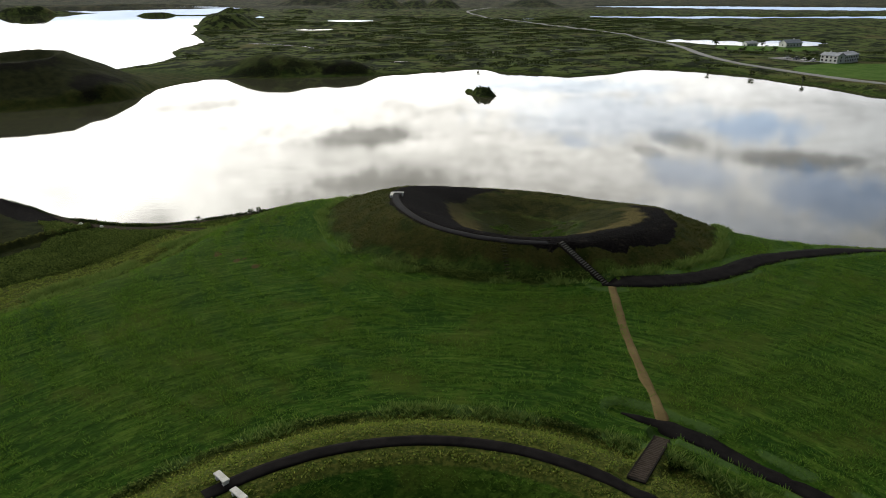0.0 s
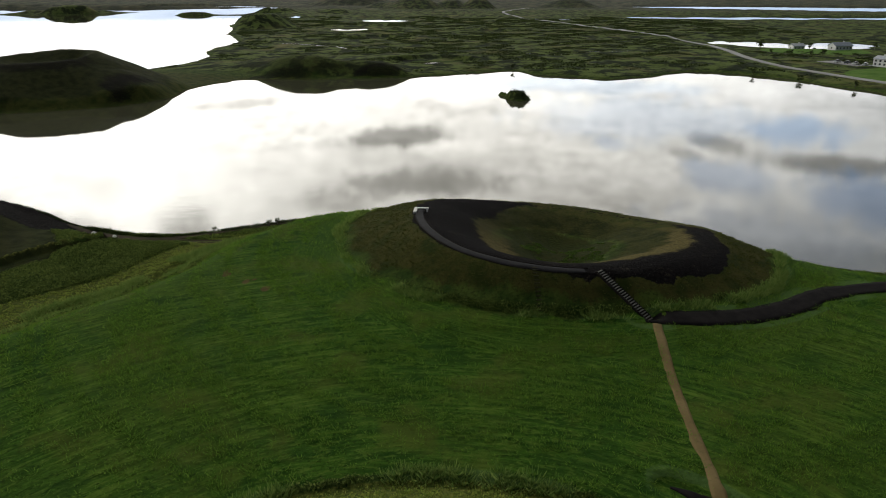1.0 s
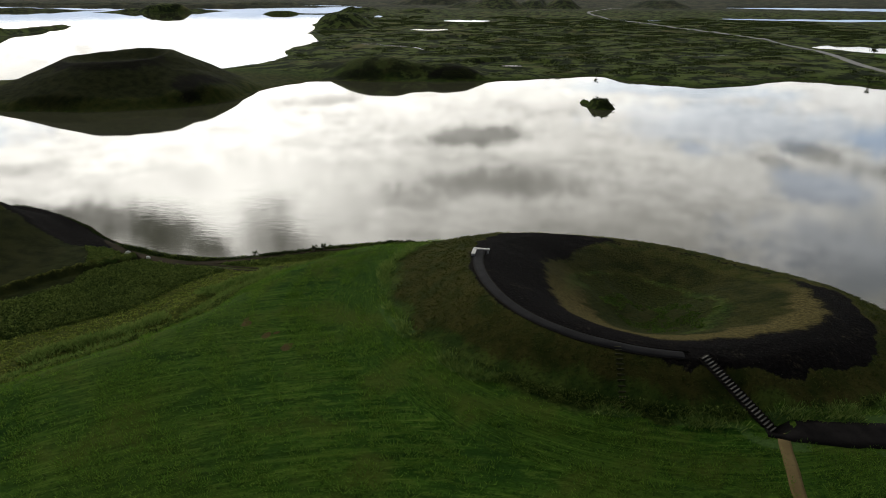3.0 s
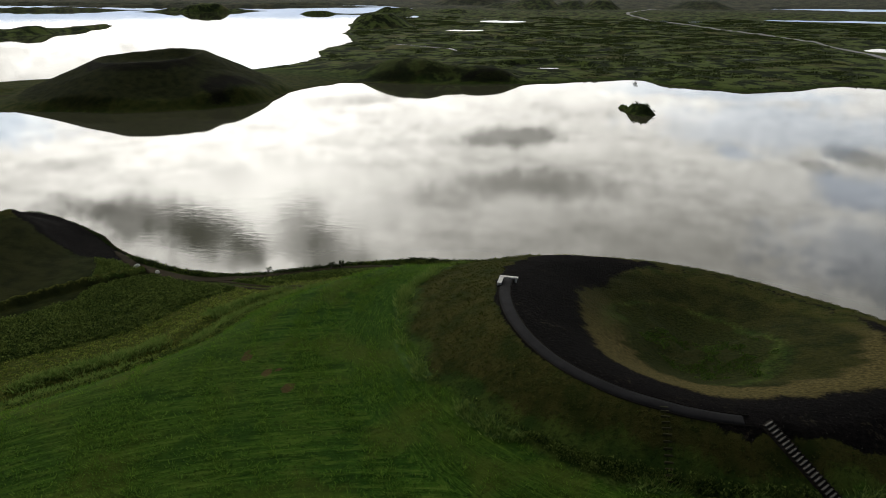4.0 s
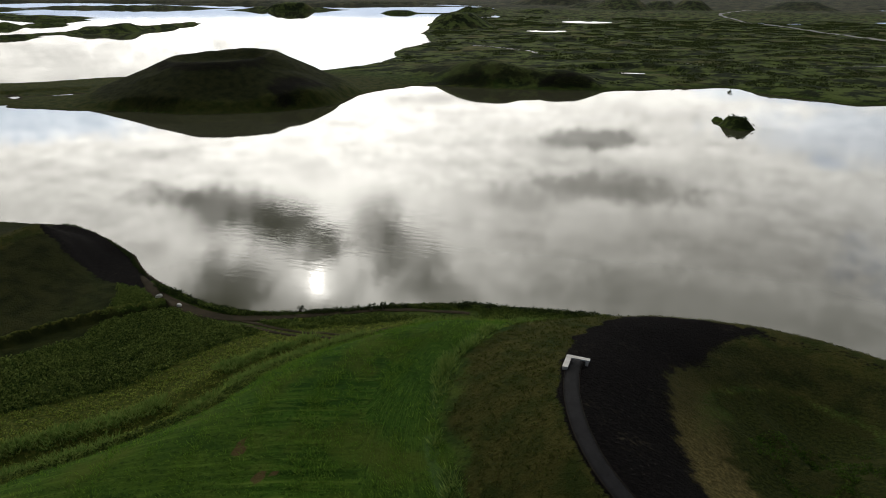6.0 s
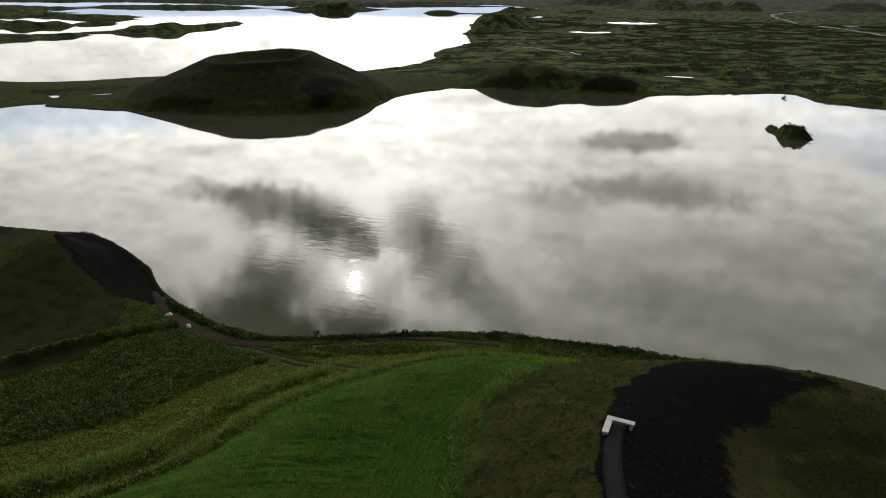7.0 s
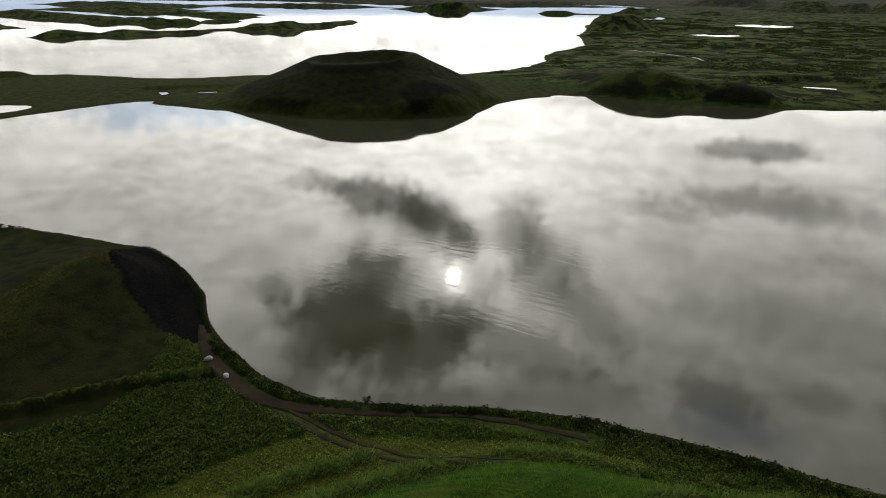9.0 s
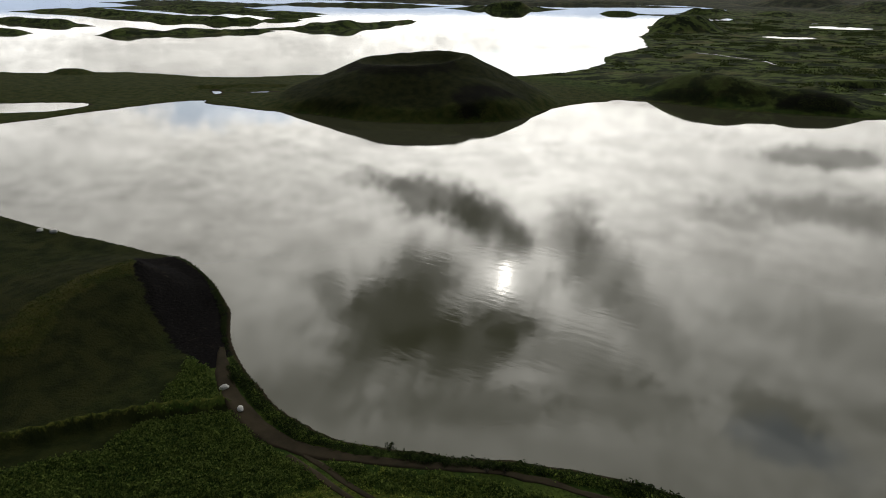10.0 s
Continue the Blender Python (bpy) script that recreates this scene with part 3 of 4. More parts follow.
def finish(g, bsdf, colour, rough, bump=None, strength=0.4, distance=0.1, metal=0.0, specular=0.3):
    for key, v in (("Base Color", colour), ("Roughness", rough), ("Metallic", metal), ("Specular IOR Level", specular)):
        if isinstance(v, bpy.types.NodeSocket):
            g.tree.links.new(v, bsdf.inputs[key])
        else:
            bsdf.inputs[key].default_value = (*v, 1) if isinstance(v, tuple) else v
    if bump is not None:
        b = g.add("ShaderNodeBump", {"Height": bump, "Strength": strength, "Distance": distance})
        g.tree.links.new(b.outputs[0], bsdf.inputs["Normal"])


def ground_material():
    m, g, bsdf = material("turf")
    place = g.add("ShaderNodeNewGeometry").outputs["Position"]
    xyz = g.add("ShaderNodeSeparateXYZ", (place,))
    flat = g.add("ShaderNodeCombineXYZ", (xyz.outputs[0], xyz.outputs[1], 0.0)).outputs[0]
    big = g.noise(flat, 0.045, 4.0, 0.55)
    mid = g.noise(flat, 0.35, 4.0, 0.6)
    fine = g.noise(flat, 2.6, 4.0, 0.65)
    grain = g.noise(flat, 11.0, 3.0, 0.7)
    # mowing goes round the crater: streaks along the turn of the swathes
    dx, dy = g.plus(xyz.outputs[0], -12.5), g.plus(xyz.outputs[1], -100.6)
    radius = g.math("SQRT", g.plus(g.mul(dx, dx), g.mul(dy, dy)))
    turn = g.math("ARCTAN2", dy, dx)
    ex, ey = g.plus(xyz.outputs[0], 1.2), g.plus(xyz.outputs[1], -19.1)
    close = g.step(radius, 37.0, 31.0)
    radius = g.add("ShaderNodeMix", {0: close, 2: g.math("SQRT", g.plus(g.mul(ex, ex), g.mul(ey, ey))), 3: radius}).outputs[0]
    turn = g.add("ShaderNodeMix", {0: close, 2: g.math("ARCTAN2", ey, ex), 3: turn}).outputs[0]
    sweep = g.add("ShaderNodeCombineXYZ", (g.plus(g.mul(radius, 1.25), g.mul(big, 1.0)), g.mul(turn, 5.0), 0.0)).outputs[0]
    streak = g.noise(sweep, 1.0, 5.0, 0.65)
    thread = g.noise(g.add("ShaderNodeCombineXYZ", (g.mul(radius, 2.2), g.mul(turn, 20.0), 5.0)).outputs[0], 1.0, 4.0, 0.7)
    speck = g.noise(flat, 2.3, 5.0, 0.72)
    mown = g.mix(g.step(streak, 0.42, 0.60), (0.021, 0.052, 0.0080), (0.046, 0.092, 0.0125))
    mown = g.mix(g.mul(g.step(big, 0.42, 0.68), 0.5), mown, (0.062, 0.086, 0.013))
    mown = g.mix(g.mul(g.step(thread, 0.50, 0.62), 0.7), mown, (0.088, 0.128, 0.022))
    mown = g.mix(g.mul(g.step(speck, 0.52, 0.64), 0.75), mown, (0.009, 0.024, 0.005))
    mown = g.mix(g.mul(g.step(streak, 0.40, 0.30), 0.7), mown, (0.010, 0.028, 0.005))
    mown = g.mix(g.mul(g.step(streak, 0.58, 0.66), 0.8), mown, (0.098, 0.140, 0.024))
    mown = g.mix(g.mul(g.step(fine, 0.56, 0.75), 0.3), mown, (0.010, 0.026, 0.005))
    rough_c = g.mix(g.step(mid, 0.35, 0.68), (0.024, 0.046, 0.009), (0.062, 0.086, 0.017))
    rough_c = g.mix(g.mul(g.step(speck, 0.45, 0.7), 0.8), rough_c, (0.010, 0.018, 0.005))
    dry = g.mix(g.step(mid, 0.3, 0.65), (0.022, 0.031, 0.0070), (0.050, 0.048, 0.0130))
    dry = g.mix(g.mul(g.step(speck, 0.48, 0.7), 0.8), dry, (0.013, 0.019, 0.0055))
    patch = g.noise(flat, 0.13, 4.0, 0.6)
    mown = g.mix(g.mul(g.step(patch, 0.50, 0.66), 0.55), mown, (0.078, 0.086, 0.018))
    mown = g.mix(g.mul(g.step(patch, 0.46, 0.32), 0.5), mown, (0.014, 0.040, 0.007))
    mown = g.vmath("MULTIPLY", mown, (0.80, 0.92, 0.74))
    straw = g.mix(g.step(fine, 0.35, 0.65), (0.046, 0.042, 0.015), (0.112, 0.090, 0.034))
    inner = g.mix(g.step(fine, 0.4, 0.62), (0.013, 0.018, 0.005), (0.030, 0.036, 0.008))
    inner = g.mix(g.mul(g.step(mid, 0.5, 0.62), 0.8), inner, (0.026, 0.028, 0.008))
    ash = g.mix(g.step(fine, 0.35, 0.7), (0.0030, 0.0027, 0.0028), (0.0088, 0.0076, 0.0074))
    ash = g.mix(g.mul(g.step(mid, 0.56, 0.70), g.step(speck, 0.50, 0.60)), ash, (0.040, 0.034, 0.022))
    ash = g.mix(g.mul(g.step(speck, 0.66, 0.74), 0.6), ash, (0.060, 0.055, 0.050))
    ash = g.mix(g.mul(g.step(g.noise(flat, 3.4, 3.0, 0.7), 0.63, 0.70), 0.6), ash, (0.070, 0.064, 0.055))
    far1 = g.noise(g.vmath("MULTIPLY", flat, (1.0, 0.55, 1.0)), 0.03, 5.0, 0.62)
    far2 = g.noise(flat, 0.11, 6.0, 0.72)
    far3 = g.noise(flat, 0.075, 7.0, 0.70)
    heath = g.mix(g.step(far3, 0.46, 0.55), (0.012, 0.018, 0.007), (0.076, 0.104, 0.025))
    heath = g.mix(g.mul(g.step(far2, 0.50, 0.62), 0.6), heath, (0.024, 0.032, 0.010))
    heath = g.mix(g.mul(g.step(far1, 0.52, 0.70), 0.8), heath, (0.105, 0.100, 0.035))
    heath = g.mix(g.mul(g.step(far2, 0.58, 0.68), g.step(far1, 0.48, 0.36)), heath, (0.070, 0.130, 0.022))
    lush = g.mix(g.step(far2, 0.35, 0.65), (0.052, 0.112, 0.017), (0.088, 0.150, 0.030))
    jag = g.mul(g.plus(fine, -0.5), 0.7)

    def cover(name, lo=0.35, hi=0.65):
        return g.step(g.plus(g.attr(name), jag), lo, hi)

    c = rough_c
    c = g.mix(cover("heath"), c, heath)
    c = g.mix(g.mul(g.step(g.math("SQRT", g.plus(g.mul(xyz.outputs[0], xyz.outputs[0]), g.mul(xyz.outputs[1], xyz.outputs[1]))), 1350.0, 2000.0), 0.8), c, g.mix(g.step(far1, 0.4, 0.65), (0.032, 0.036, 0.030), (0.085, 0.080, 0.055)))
    c = g.mix(cover("mown"), c, mown)
    c = g.mix(cover("dry"), c, dry)
    # dark heath tone that also stands in for shade on slopes and wall
    shade_heath = g.mix(g.step(mid, 0.35, 0.62), (0.011, 0.014, 0.005), (0.022, 0.025, 0.0080))
    shade_heath = g.mix(g.mul(g.step(far2, 0.52, 0.64), 0.55), shade_heath, (0.034, 0.034, 0.010))
    c = g.mix(g.mul(cover("shade_heath"), 0.9), c, shade_heath)
    c = g.mix(g.mul(cover("tall"), 0.75), c, (0.058, 0.105, 0.030))
    # pale grass; the same tone paints the lit crest and wall top
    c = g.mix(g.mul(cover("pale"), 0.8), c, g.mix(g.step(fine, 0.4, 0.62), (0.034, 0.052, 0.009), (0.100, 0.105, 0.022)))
    c = g.mix(cover("inner"), c, inner)
    c = g.mix(g.mul(g.step(g.plus(g.attr("straw"), g.mul(g.plus(speck, -0.5), 0.7)), 0.05, 0.75), 0.95), c, straw)
    c = g.mix(g.mul(cover("soil"), 0.8), c, (0.085, 0.052, 0.026))
    c = g.mix(cover("lush"), c, lush)
    c = g.mix(g.step(g.plus(g.attr("cinder"), g.plus(jag, g.mul(g.plus(speck, -0.5), 1.1))), 0.30, 0.66), c, ash)
    # mud at the water's edge
    c = g.mix(g.step(xyz.outputs[2], 0.16, 0.02), c, (0.030, 0.024, 0.014))
    height = g.plus(g.plus(g.mul(fine, 0.6), g.mul(speck, 0.5)), g.mul(grain, 0.2))
    finish(g, bsdf, c, 0.95, height, 0.9, 0.4, specular=0.02)
    return m


def water_material():
    m, g, bsdf = material("lake_water")
    place = g.add("ShaderNodeNewGeometry").outputs["Position"]
    wind = g.step(g.noise(place, 0.022, 3.0, 0.5), 0.45, 0.68)
    long = g.noise(g.add("ShaderNodeMapping", {0: place, 2: (0.0, 0.0, radians(-24.0)), 3: (0.28, 1.25, 1.0)}).outputs[0], 0.9, 2.0, 0.5)
    short = g.noise(g.add("ShaderNodeMapping", {0: place, 2: (0.0, 0.0, radians(-24.0)), 3: (0.6, 1.5, 1.0)}).outputs[0], 2.6, 3.0, 0.55)
    wake = g.mul(g.step(g.add("ShaderNodeVectorMath", (place, (-55.0, 150.0, 0.0)), operation="DISTANCE").outputs["Value"], 40.0, 14.0), g.step(g.noise(place, 0.09, 3.0, 0.6), 0.38, 0.62))
    h = g.plus(g.mul(short, g.plus(0.02, g.mul(wind, 0.07))), g.mul(g.plus(long, g.mul(short, 0.3)), g.plus(0.03, g.mul(wake, 0.36))))
    mud = g.mix(g.noise(place, 0.02, 3.0, 0.5), (0.044, 0.046, 0.026), (0.060, 0.061, 0.036))
    finish(g, bsdf, mud, 0.012, h, 0.34, 0.08, specular=0.5)
    bsdf.inputs["IOR"].default_value = 1.333
    return m


def plain(name, a, b, scale=3.0, rough=0.8, bump=0.3, distance=0.02, metal=0.0, specular=0.3, spots=None):
    """A surface of two tones with grain, stains and a little relief."""
    m, g, bsdf = material(name)
    place = g.add("ShaderNodeTexCoord").outputs["Object"]
    n = g.noise(place, scale, 5.0, 0.6)
    f = g.noise(place, scale * 7.0, 4.0, 0.65)
    c = g.mix(g.step(n, 0.3, 0.7), a, b)
    dark = tuple(0.6 * v for v in a)
    c = g.mix(g.mul(g.step(f, 0.52, 0.75), 0.6), c, spots or dark)
    r = g.plus(rough - 0.08, g.mul(f, 0.16))
    finish(g, bsdf, c, r, g.plus(n, g.mul(f, 0.6)), bump, distance, metal, specular)
    return m


def leafy(name, a, b, rough=0.7):
    """Leaves and blades, each clump of its own tone."""
    m, g, bsdf = material(name)
    tone = g.add("ShaderNodeNewGeometry").outputs["Random Per Island"]
    place = g.add("ShaderNodeNewGeometry").outputs["Position"]
    c = g.mix(g.step(g.plus(g.mul(tone, 0.6), g.mul(g.noise(place, 0.3, 3.0), 0.4)), 0.2, 0.8), a, b)
    finish(g, bsdf, c, rough, specular=0.06)
    glow = g.add("ShaderNodeBsdfTranslucent", {0: c})
    both = g.add("ShaderNodeMixShader", {0: 0.68, 1: bsdf.outputs[0], 2: glow.outputs[0]})
    out = [n for n in m.node_tree.nodes if n.type == "OUTPUT_MATERIAL"][0]
    m.node_tree.links.new(both.outputs[0], out.inputs[0])
    return m


TURF, WATER = ground_material(), water_material()
ASPHALT = plain("path_asphalt", (0.009, 0.009, 0.010), (0.014, 0.014, 0.0155), 0.8, 0.9, 0.4, 0.01, specular=0.1)
CINDER_PATH = plain("cinder_gravel", (0.006, 0.0056, 0.0056), (0.014, 0.0125, 0.012), 0.9, 0.95, 0.7, 0.03, specular=0.03)
TRODDEN = plain("trodden_earth", (0.110, 0.080, 0.034), (0.160, 0.120, 0.055), 0.35, 0.95, 0.5, 0.03, specular=0.05, spots=(0.050, 0.056, 0.020))
MUD = plain("brown_track", (0.026, 0.021, 0.014), (0.044, 0.035, 0.022), 0.5, 0.95, 0.5, 0.03, specular=0.03, spots=(0.020, 0.028, 0.009))
ROAD = plain("pale_road", (0.17, 0.17, 0.165), (0.24, 0.24, 0.23), 0.05, 0.9, 0.2, 0.02)
CONCRETE = plain("pale_concrete", (0.50, 0.49, 0.46), (0.64, 0.63, 0.60), 1.6, 0.85, 0.3, 0.006, spots=(0.36, 0.35, 0.31))
TIMBER = plain("weathered_timber", (0.095, 0.090, 0.082), (0.15, 0.142, 0.128), 3.0, 0.9, 0.4, 0.008, specular=0.1)
BROWN_TIMBER = plain("brown_timber", (0.040, 0.031, 0.024), (0.070, 0.056, 0.044), 3.0, 0.9, 0.4, 0.008, specular=0.08)
DARK_TIMBER = plain("dark_timber", (0.014, 0.012, 0.010), (0.026, 0.022, 0.019), 3.0, 0.9, 0.4, 0.008, specular=0.05)
STONE = plain("white_stone", (0.45, 0.44, 0.42), (0.66, 0.65, 0.62), 2.5, 0.85, 0.6, 0.03)
RENDER_WHITE = plain("white_render", (0.66, 0.66, 0.63), (0.78, 0.78, 0.75), 0.4, 0.8, 0.2, 0.01)
ROOF_GREY = plain("grey_sheet_roof", (0.22, 0.24, 0.27), (0.30, 0.32, 0.35), 0.6, 0.55, 0.2, 0.02)
ROOF_BLUE = plain("slate_blue_roof", (0.13, 0.16, 0.20), (0.18, 0.21, 0.25), 0.6, 0.55, 0.2, 0.02)
PANE = plain("window_glass", (0.020, 0.024, 0.028), (0.035, 0.040, 0.045), 0.5, 0.1, 0.0, 0.01, specular=0.6)
GRASS_TALL = leafy("tall_grass", (0.072, 0.132, 0.026), (0.160, 0.215, 0.052))
GRASS_ROUGH = leafy("rough_grass", (0.020, 0.040, 0.009), (0.125, 0.165, 0.038))
GRASS_PALE = leafy("meadow_grass", (0.108, 0.160, 0.026), (0.215, 0.245, 0.050))
GRASS_MOWN = leafy("hay_stubble", (0.056, 0.130, 0.016), (0.128, 0.208, 0.029))
GRASS_LUSH = leafy("lush_plants", (0.022, 0.050, 0.009), (0.066, 0.110, 0.019))
GRASS_DRY = leafy("olive_grass", (0.028, 0.040, 0.009), (0.074, 0.080, 0.021))
SHRUB_LEAF = leafy("willow_leaves", (0.012, 0.022, 0.007), (0.036, 0.050, 0.015))
HEATH_LEAF = leafy("heath_leaves", (0.020, 0.030, 0.010), (0.046, 0.060, 0.019))
BARK = plain("grey_bark", (0.08, 0.07, 0.06), (0.14, 0.12, 0.10), 4.0, 0.9, 0.6, 0.02)
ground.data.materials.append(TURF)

# ---- the lake: one flat sheet that reaches the distance ----
lake_a = np.linspace(0, 2 * math.pi, 96, endpoint=False)
lake_r = np.concatenate([[1.0], np.geomspace(20, 4700, 40)])
la, lr = np.meshgrid(lake_a, lake_r)
lake = tagged(new("lake_water", mesh_from("lake_water", np.stack([-np.sin(la) * lr, np.cos(la) * lr, 0 * la], -1).reshape(-1, 3), grid_faces(len(lake_r), 96, True))),
              "still grey-green lake mirroring a bright cloudy sky", "lake", kind="structure")
lake.data.materials.append(WATER)

# ---- making things ----
def part(name, bm, mat, parent=None, label="", bevel=0.0):
    """One mesh object from a bmesh, under its thing if there is one."""
    if bevel:
        bmesh.ops.bevel(bm, geom=bm.edges[:], offset=bevel, segments=1, affect="EDGES")
    m = bpy.data.meshes.new(name)
    bm.to_mesh(m)
    bm.free()
    m.materials.append(mat)
    ob = new(name, m)
    if parent is not None:
        ob.parent = parent
    return tagged(ob, label) if label else ob


def box(sx, sy, sz, at=(0, 0, 0), turn=0.0, tilt=0.0, bm=None):
    """A block that stands on its place."""
    bm = bm or bmesh.new()
    m = Matrix.Translation(at) @ Matrix.Rotation(turn, 4, "Z") @ Matrix.Rotation(tilt, 4, "X") @ Matrix.Translation((0, 0, sz / 2)) @ Matrix.Diagonal((sx, sy, sz, 1))
    bmesh.ops.create_cube(bm, size=1.0, matrix=m)
    return bm


def thing(name, at, turn, label, category, group=""):
    ob = new(name)
    ob.empty_display_size = 0.3
    ob.matrix_world = Matrix.Translation(at) @ Matrix.Rotation(turn, 4, "Z")
    return tagged(ob, label, category, group)


def on_ground(x, y):
    return float(ground_height(x, y))


def ribbon(name, label, category, pts, width, mat, lift=0.05, across=5, wander=0.1, drop=0.25, step=0.7, seed=1):
    """A way that lies on the ground along a line, with a slight crown and soft edges."""
    line = spline(pts, 24)
    run = np.concatenate([[0], np.cumsum(np.hypot(*np.diff(line, axis=0).T))])
    s = np.arange(0, run[-1], step)
    x, y = np.interp(s, run, line[:, 0]), np.interp(s, run, line[:, 1])
    tx, ty = np.gradient(x), np.gradient(y)
    n = np.hypot(tx, ty)
    nx, ny = -ty / n, tx / n
    half = 0.5 * (np.interp(s, np.linspace(0, run[-1], len(width)), width) if isinstance(width, (list, tuple)) else np.full(len(s), width))
    cols = []
    for k in range(across):
        u = 2 * k / (across - 1) - 1
        edge = abs(u) > 0.99
        off = u * (half + (wander * fbm(s, s * 0 + 10 * u + seed, 2.2, 3, seed) if edge else 0))
        px, py = x + nx * off, y + ny * off
        z = ground_height(px, py) + (lift + 0.02 * (1 - u * u) if not edge else -drop)
        cols.append(np.stack([px, py, z], -1))
        if edge:
            inner = np.stack([x + nx * off * 0.97, y + ny * off * 0.97, ground_height(x + nx * off * 0.97, y + ny * off * 0.97) + lift], -1)
            cols.append(inner) if u < 0 else cols.insert(len(cols) - 1, inner)
    v = np.stack(cols, 1)
    me = mesh_from(name, v.reshape(-1, 3), grid_faces(v.shape[0], v.shape[1])[:, ::-1])
    me.materials.append(mat)
    return tagged(new(name, me), label, category, kind="structure")


def arc(lo, hi, rho0, rho1, n=14):
    return [tuple(float(c) for c in crater_place(rho0 + (rho1 - rho0) * k / (n - 1), radians(lo + (hi - lo) * k / (n - 1)))) for k in range(n)]


# ---- ways ----
RIM_WAY = arc(184, 277, 1.01, 1.03)
ribbon("rim_path", "dark grey asphalt footpath along the crater rim", "path", RIM_WAY, 1.15, ASPHALT, 0.07, wander=0.03)
for shift in (-0.62, 0.62):
    line = np.array(RIM_WAY)
    out = line - np.array(CRATER[:2])
    out /= np.hypot(*out.T)[:, None]
    ribbon("path_edging", "thin pale edging strip beside the rim path", "edging", [tuple(p) for p in line + out * shift], 0.05, DARK_TIMBER, 0.10, wander=0.0, step=0.5)
ribbon("cinder_path", "dark cinder footpath curving round the crater foot", "path", [(18.6, 72.0), (21, 72.0), (25, 72.2), (30.5, 73.4), (35.7, 76.0), (40.5, 79.6), (45, 81.5), (51, 83.2), (64, 86), (80, 89), (100, 92)], [2.6, 3.0, 2.8, 2.4, 2.2, 2.0], CINDER_PATH, 0.06, wander=0.4)
ribbon("trodden_path", "tan trodden earth path across the hay field", "path", [(19.8, 71.6), (19.4, 67), (18.8, 61), (18.4, 55.5), (18.2, 50), (18.1, 45.4)], [0.95, 0.85, 0.85, 0.9], TRODDEN, 0.03, wander=0.22)
ribbon("ditch_path", "black cinder path in a grassy ditch", "path", [(14.9, 47.0), (16.7, 46.1), (18.2, 45.0), (20.3, 43.1), (22.2, 41.0), (25, 38), (31, 32)], [0.5, 1.5, 1.5, 1.4, 1.3], CINDER_PATH, 0.04, wander=0.7)
old_arc = [(OLD_CRATER[0] + (OLD_CRATER[2] - 0.1) * math.sin(radians(a)), OLD_CRATER[1] + (OLD_CRATER[2] - 0.1) * math.cos(radians(a))) for a in range(-44, 60, 8)]
ribbon("old_rim_path", "dark asphalt footpath on the rim of the nearer crater", "path", old_arc, 1.1, CINDER_PATH, 0.07, wander=0.06)
ribbon("shore_track", "brown earth track along the lake shore", "track", [(-73.5, 119.6), (-70, 117.2), (-66.5, 115), (-61, 112.9), (-55, 112), (-50, 113.2), (-44.5, 116), (-38, 119.8), (-32, 122.4), (-24, 124.0)], [0.7, 1.6, 2.2, 2.2, 1.5, 1.2, 1.1, 0.9, 0.8], MUD, 0.03, wander=0.35)
for shift in (0.0, 1.1):
    ribbon("wheel_rut", "brown wheel rut through rough grass", "track", [(-52, 112.2 - shift), (-48, 112.0 - shift), (-44, 111.6 - shift), (-38, 111.9 - shift), (-33, 113.4 - shift), (-27, 116.2 - shift)], [0.7, 0.5, 0.45, 0.3], MUD, 0.02, wander=0.2)
ribbon("road", "pale grey country road across the far plain", "road", [(240, 60), (205, 230), (193, 295), (186, 313), (177, 348), (167, 394), (168, 449), (176, 521), (181, 598), (163, 690), (134, 843), (92, 1015), (60, 1211), (50, 1415), (78, 1600), (141, 1825)], [5, 5, 5, 5.5, 6, 7], ROAD, 0.25, wander=0.3, drop=1.5, step=4.0)
ribbon("parking_lot", "grey gravel parking area by the guesthouse", "parking", [(205, 424), (210, 410), (214, 394)], 13, ROAD, 0.2, wander=0.5, drop=1.5, step=3.0)


# ---- stairs ----
def staircase(ends, count, width, label, beam_mat, fill_mat, beam=0.14):
    """Steps of earth between beams, from the foot a to the head b."""
    (ax, ay, za), (bx, by, zb) = ends
    length, turn = math.hypot(bx - ax, by - ay), math.atan2(by - ay, bx - ax) - math.pi / 2
    top = thing("staircase", (ax, ay, za), turn, label, "stairs")
    rise, going = (zb - za) / count, length / count
    for side in (-1, 1) if width > 0.9 else ():
        bm = bmesh.new()
        for k in range(count):
            gz = on_ground(ax + (bx - ax) * (k + 0.5) / count, ay + (by - ay) * (k + 0.5) / count) - za
            box(0.09, going * 1.02, max(rise * (k + 1) - gz, 0.1) + 0.5, (side * (width / 2 + 0.05), going * (k + 0.5), gz - 0.45), 0, 0, bm)
        part("stringer", bm, fill_mat, top, "dark timber stringer")
    body = None
    for k in range(count):
        gz = min(on_ground(ax + (bx - ax) * (k + 0.5) / count, ay + (by - ay) * (k + 0.5) / count) - za, rise * (k + 0.4))
        bm = box(width, going * 0.98, rise * (k + 1) - 0.015 - gz + 0.4, (0, going * (k + 0.5), gz - 0.4))
        step = part("step", bm, fill_mat, top)
        part("tread_beam", box(width * 0.98, beam, 0.10, (0, going * k + beam * 0.5, rise * (k + 1) - 0.09), 0, 0), beam_mat, step, bevel=0.012)
    return top


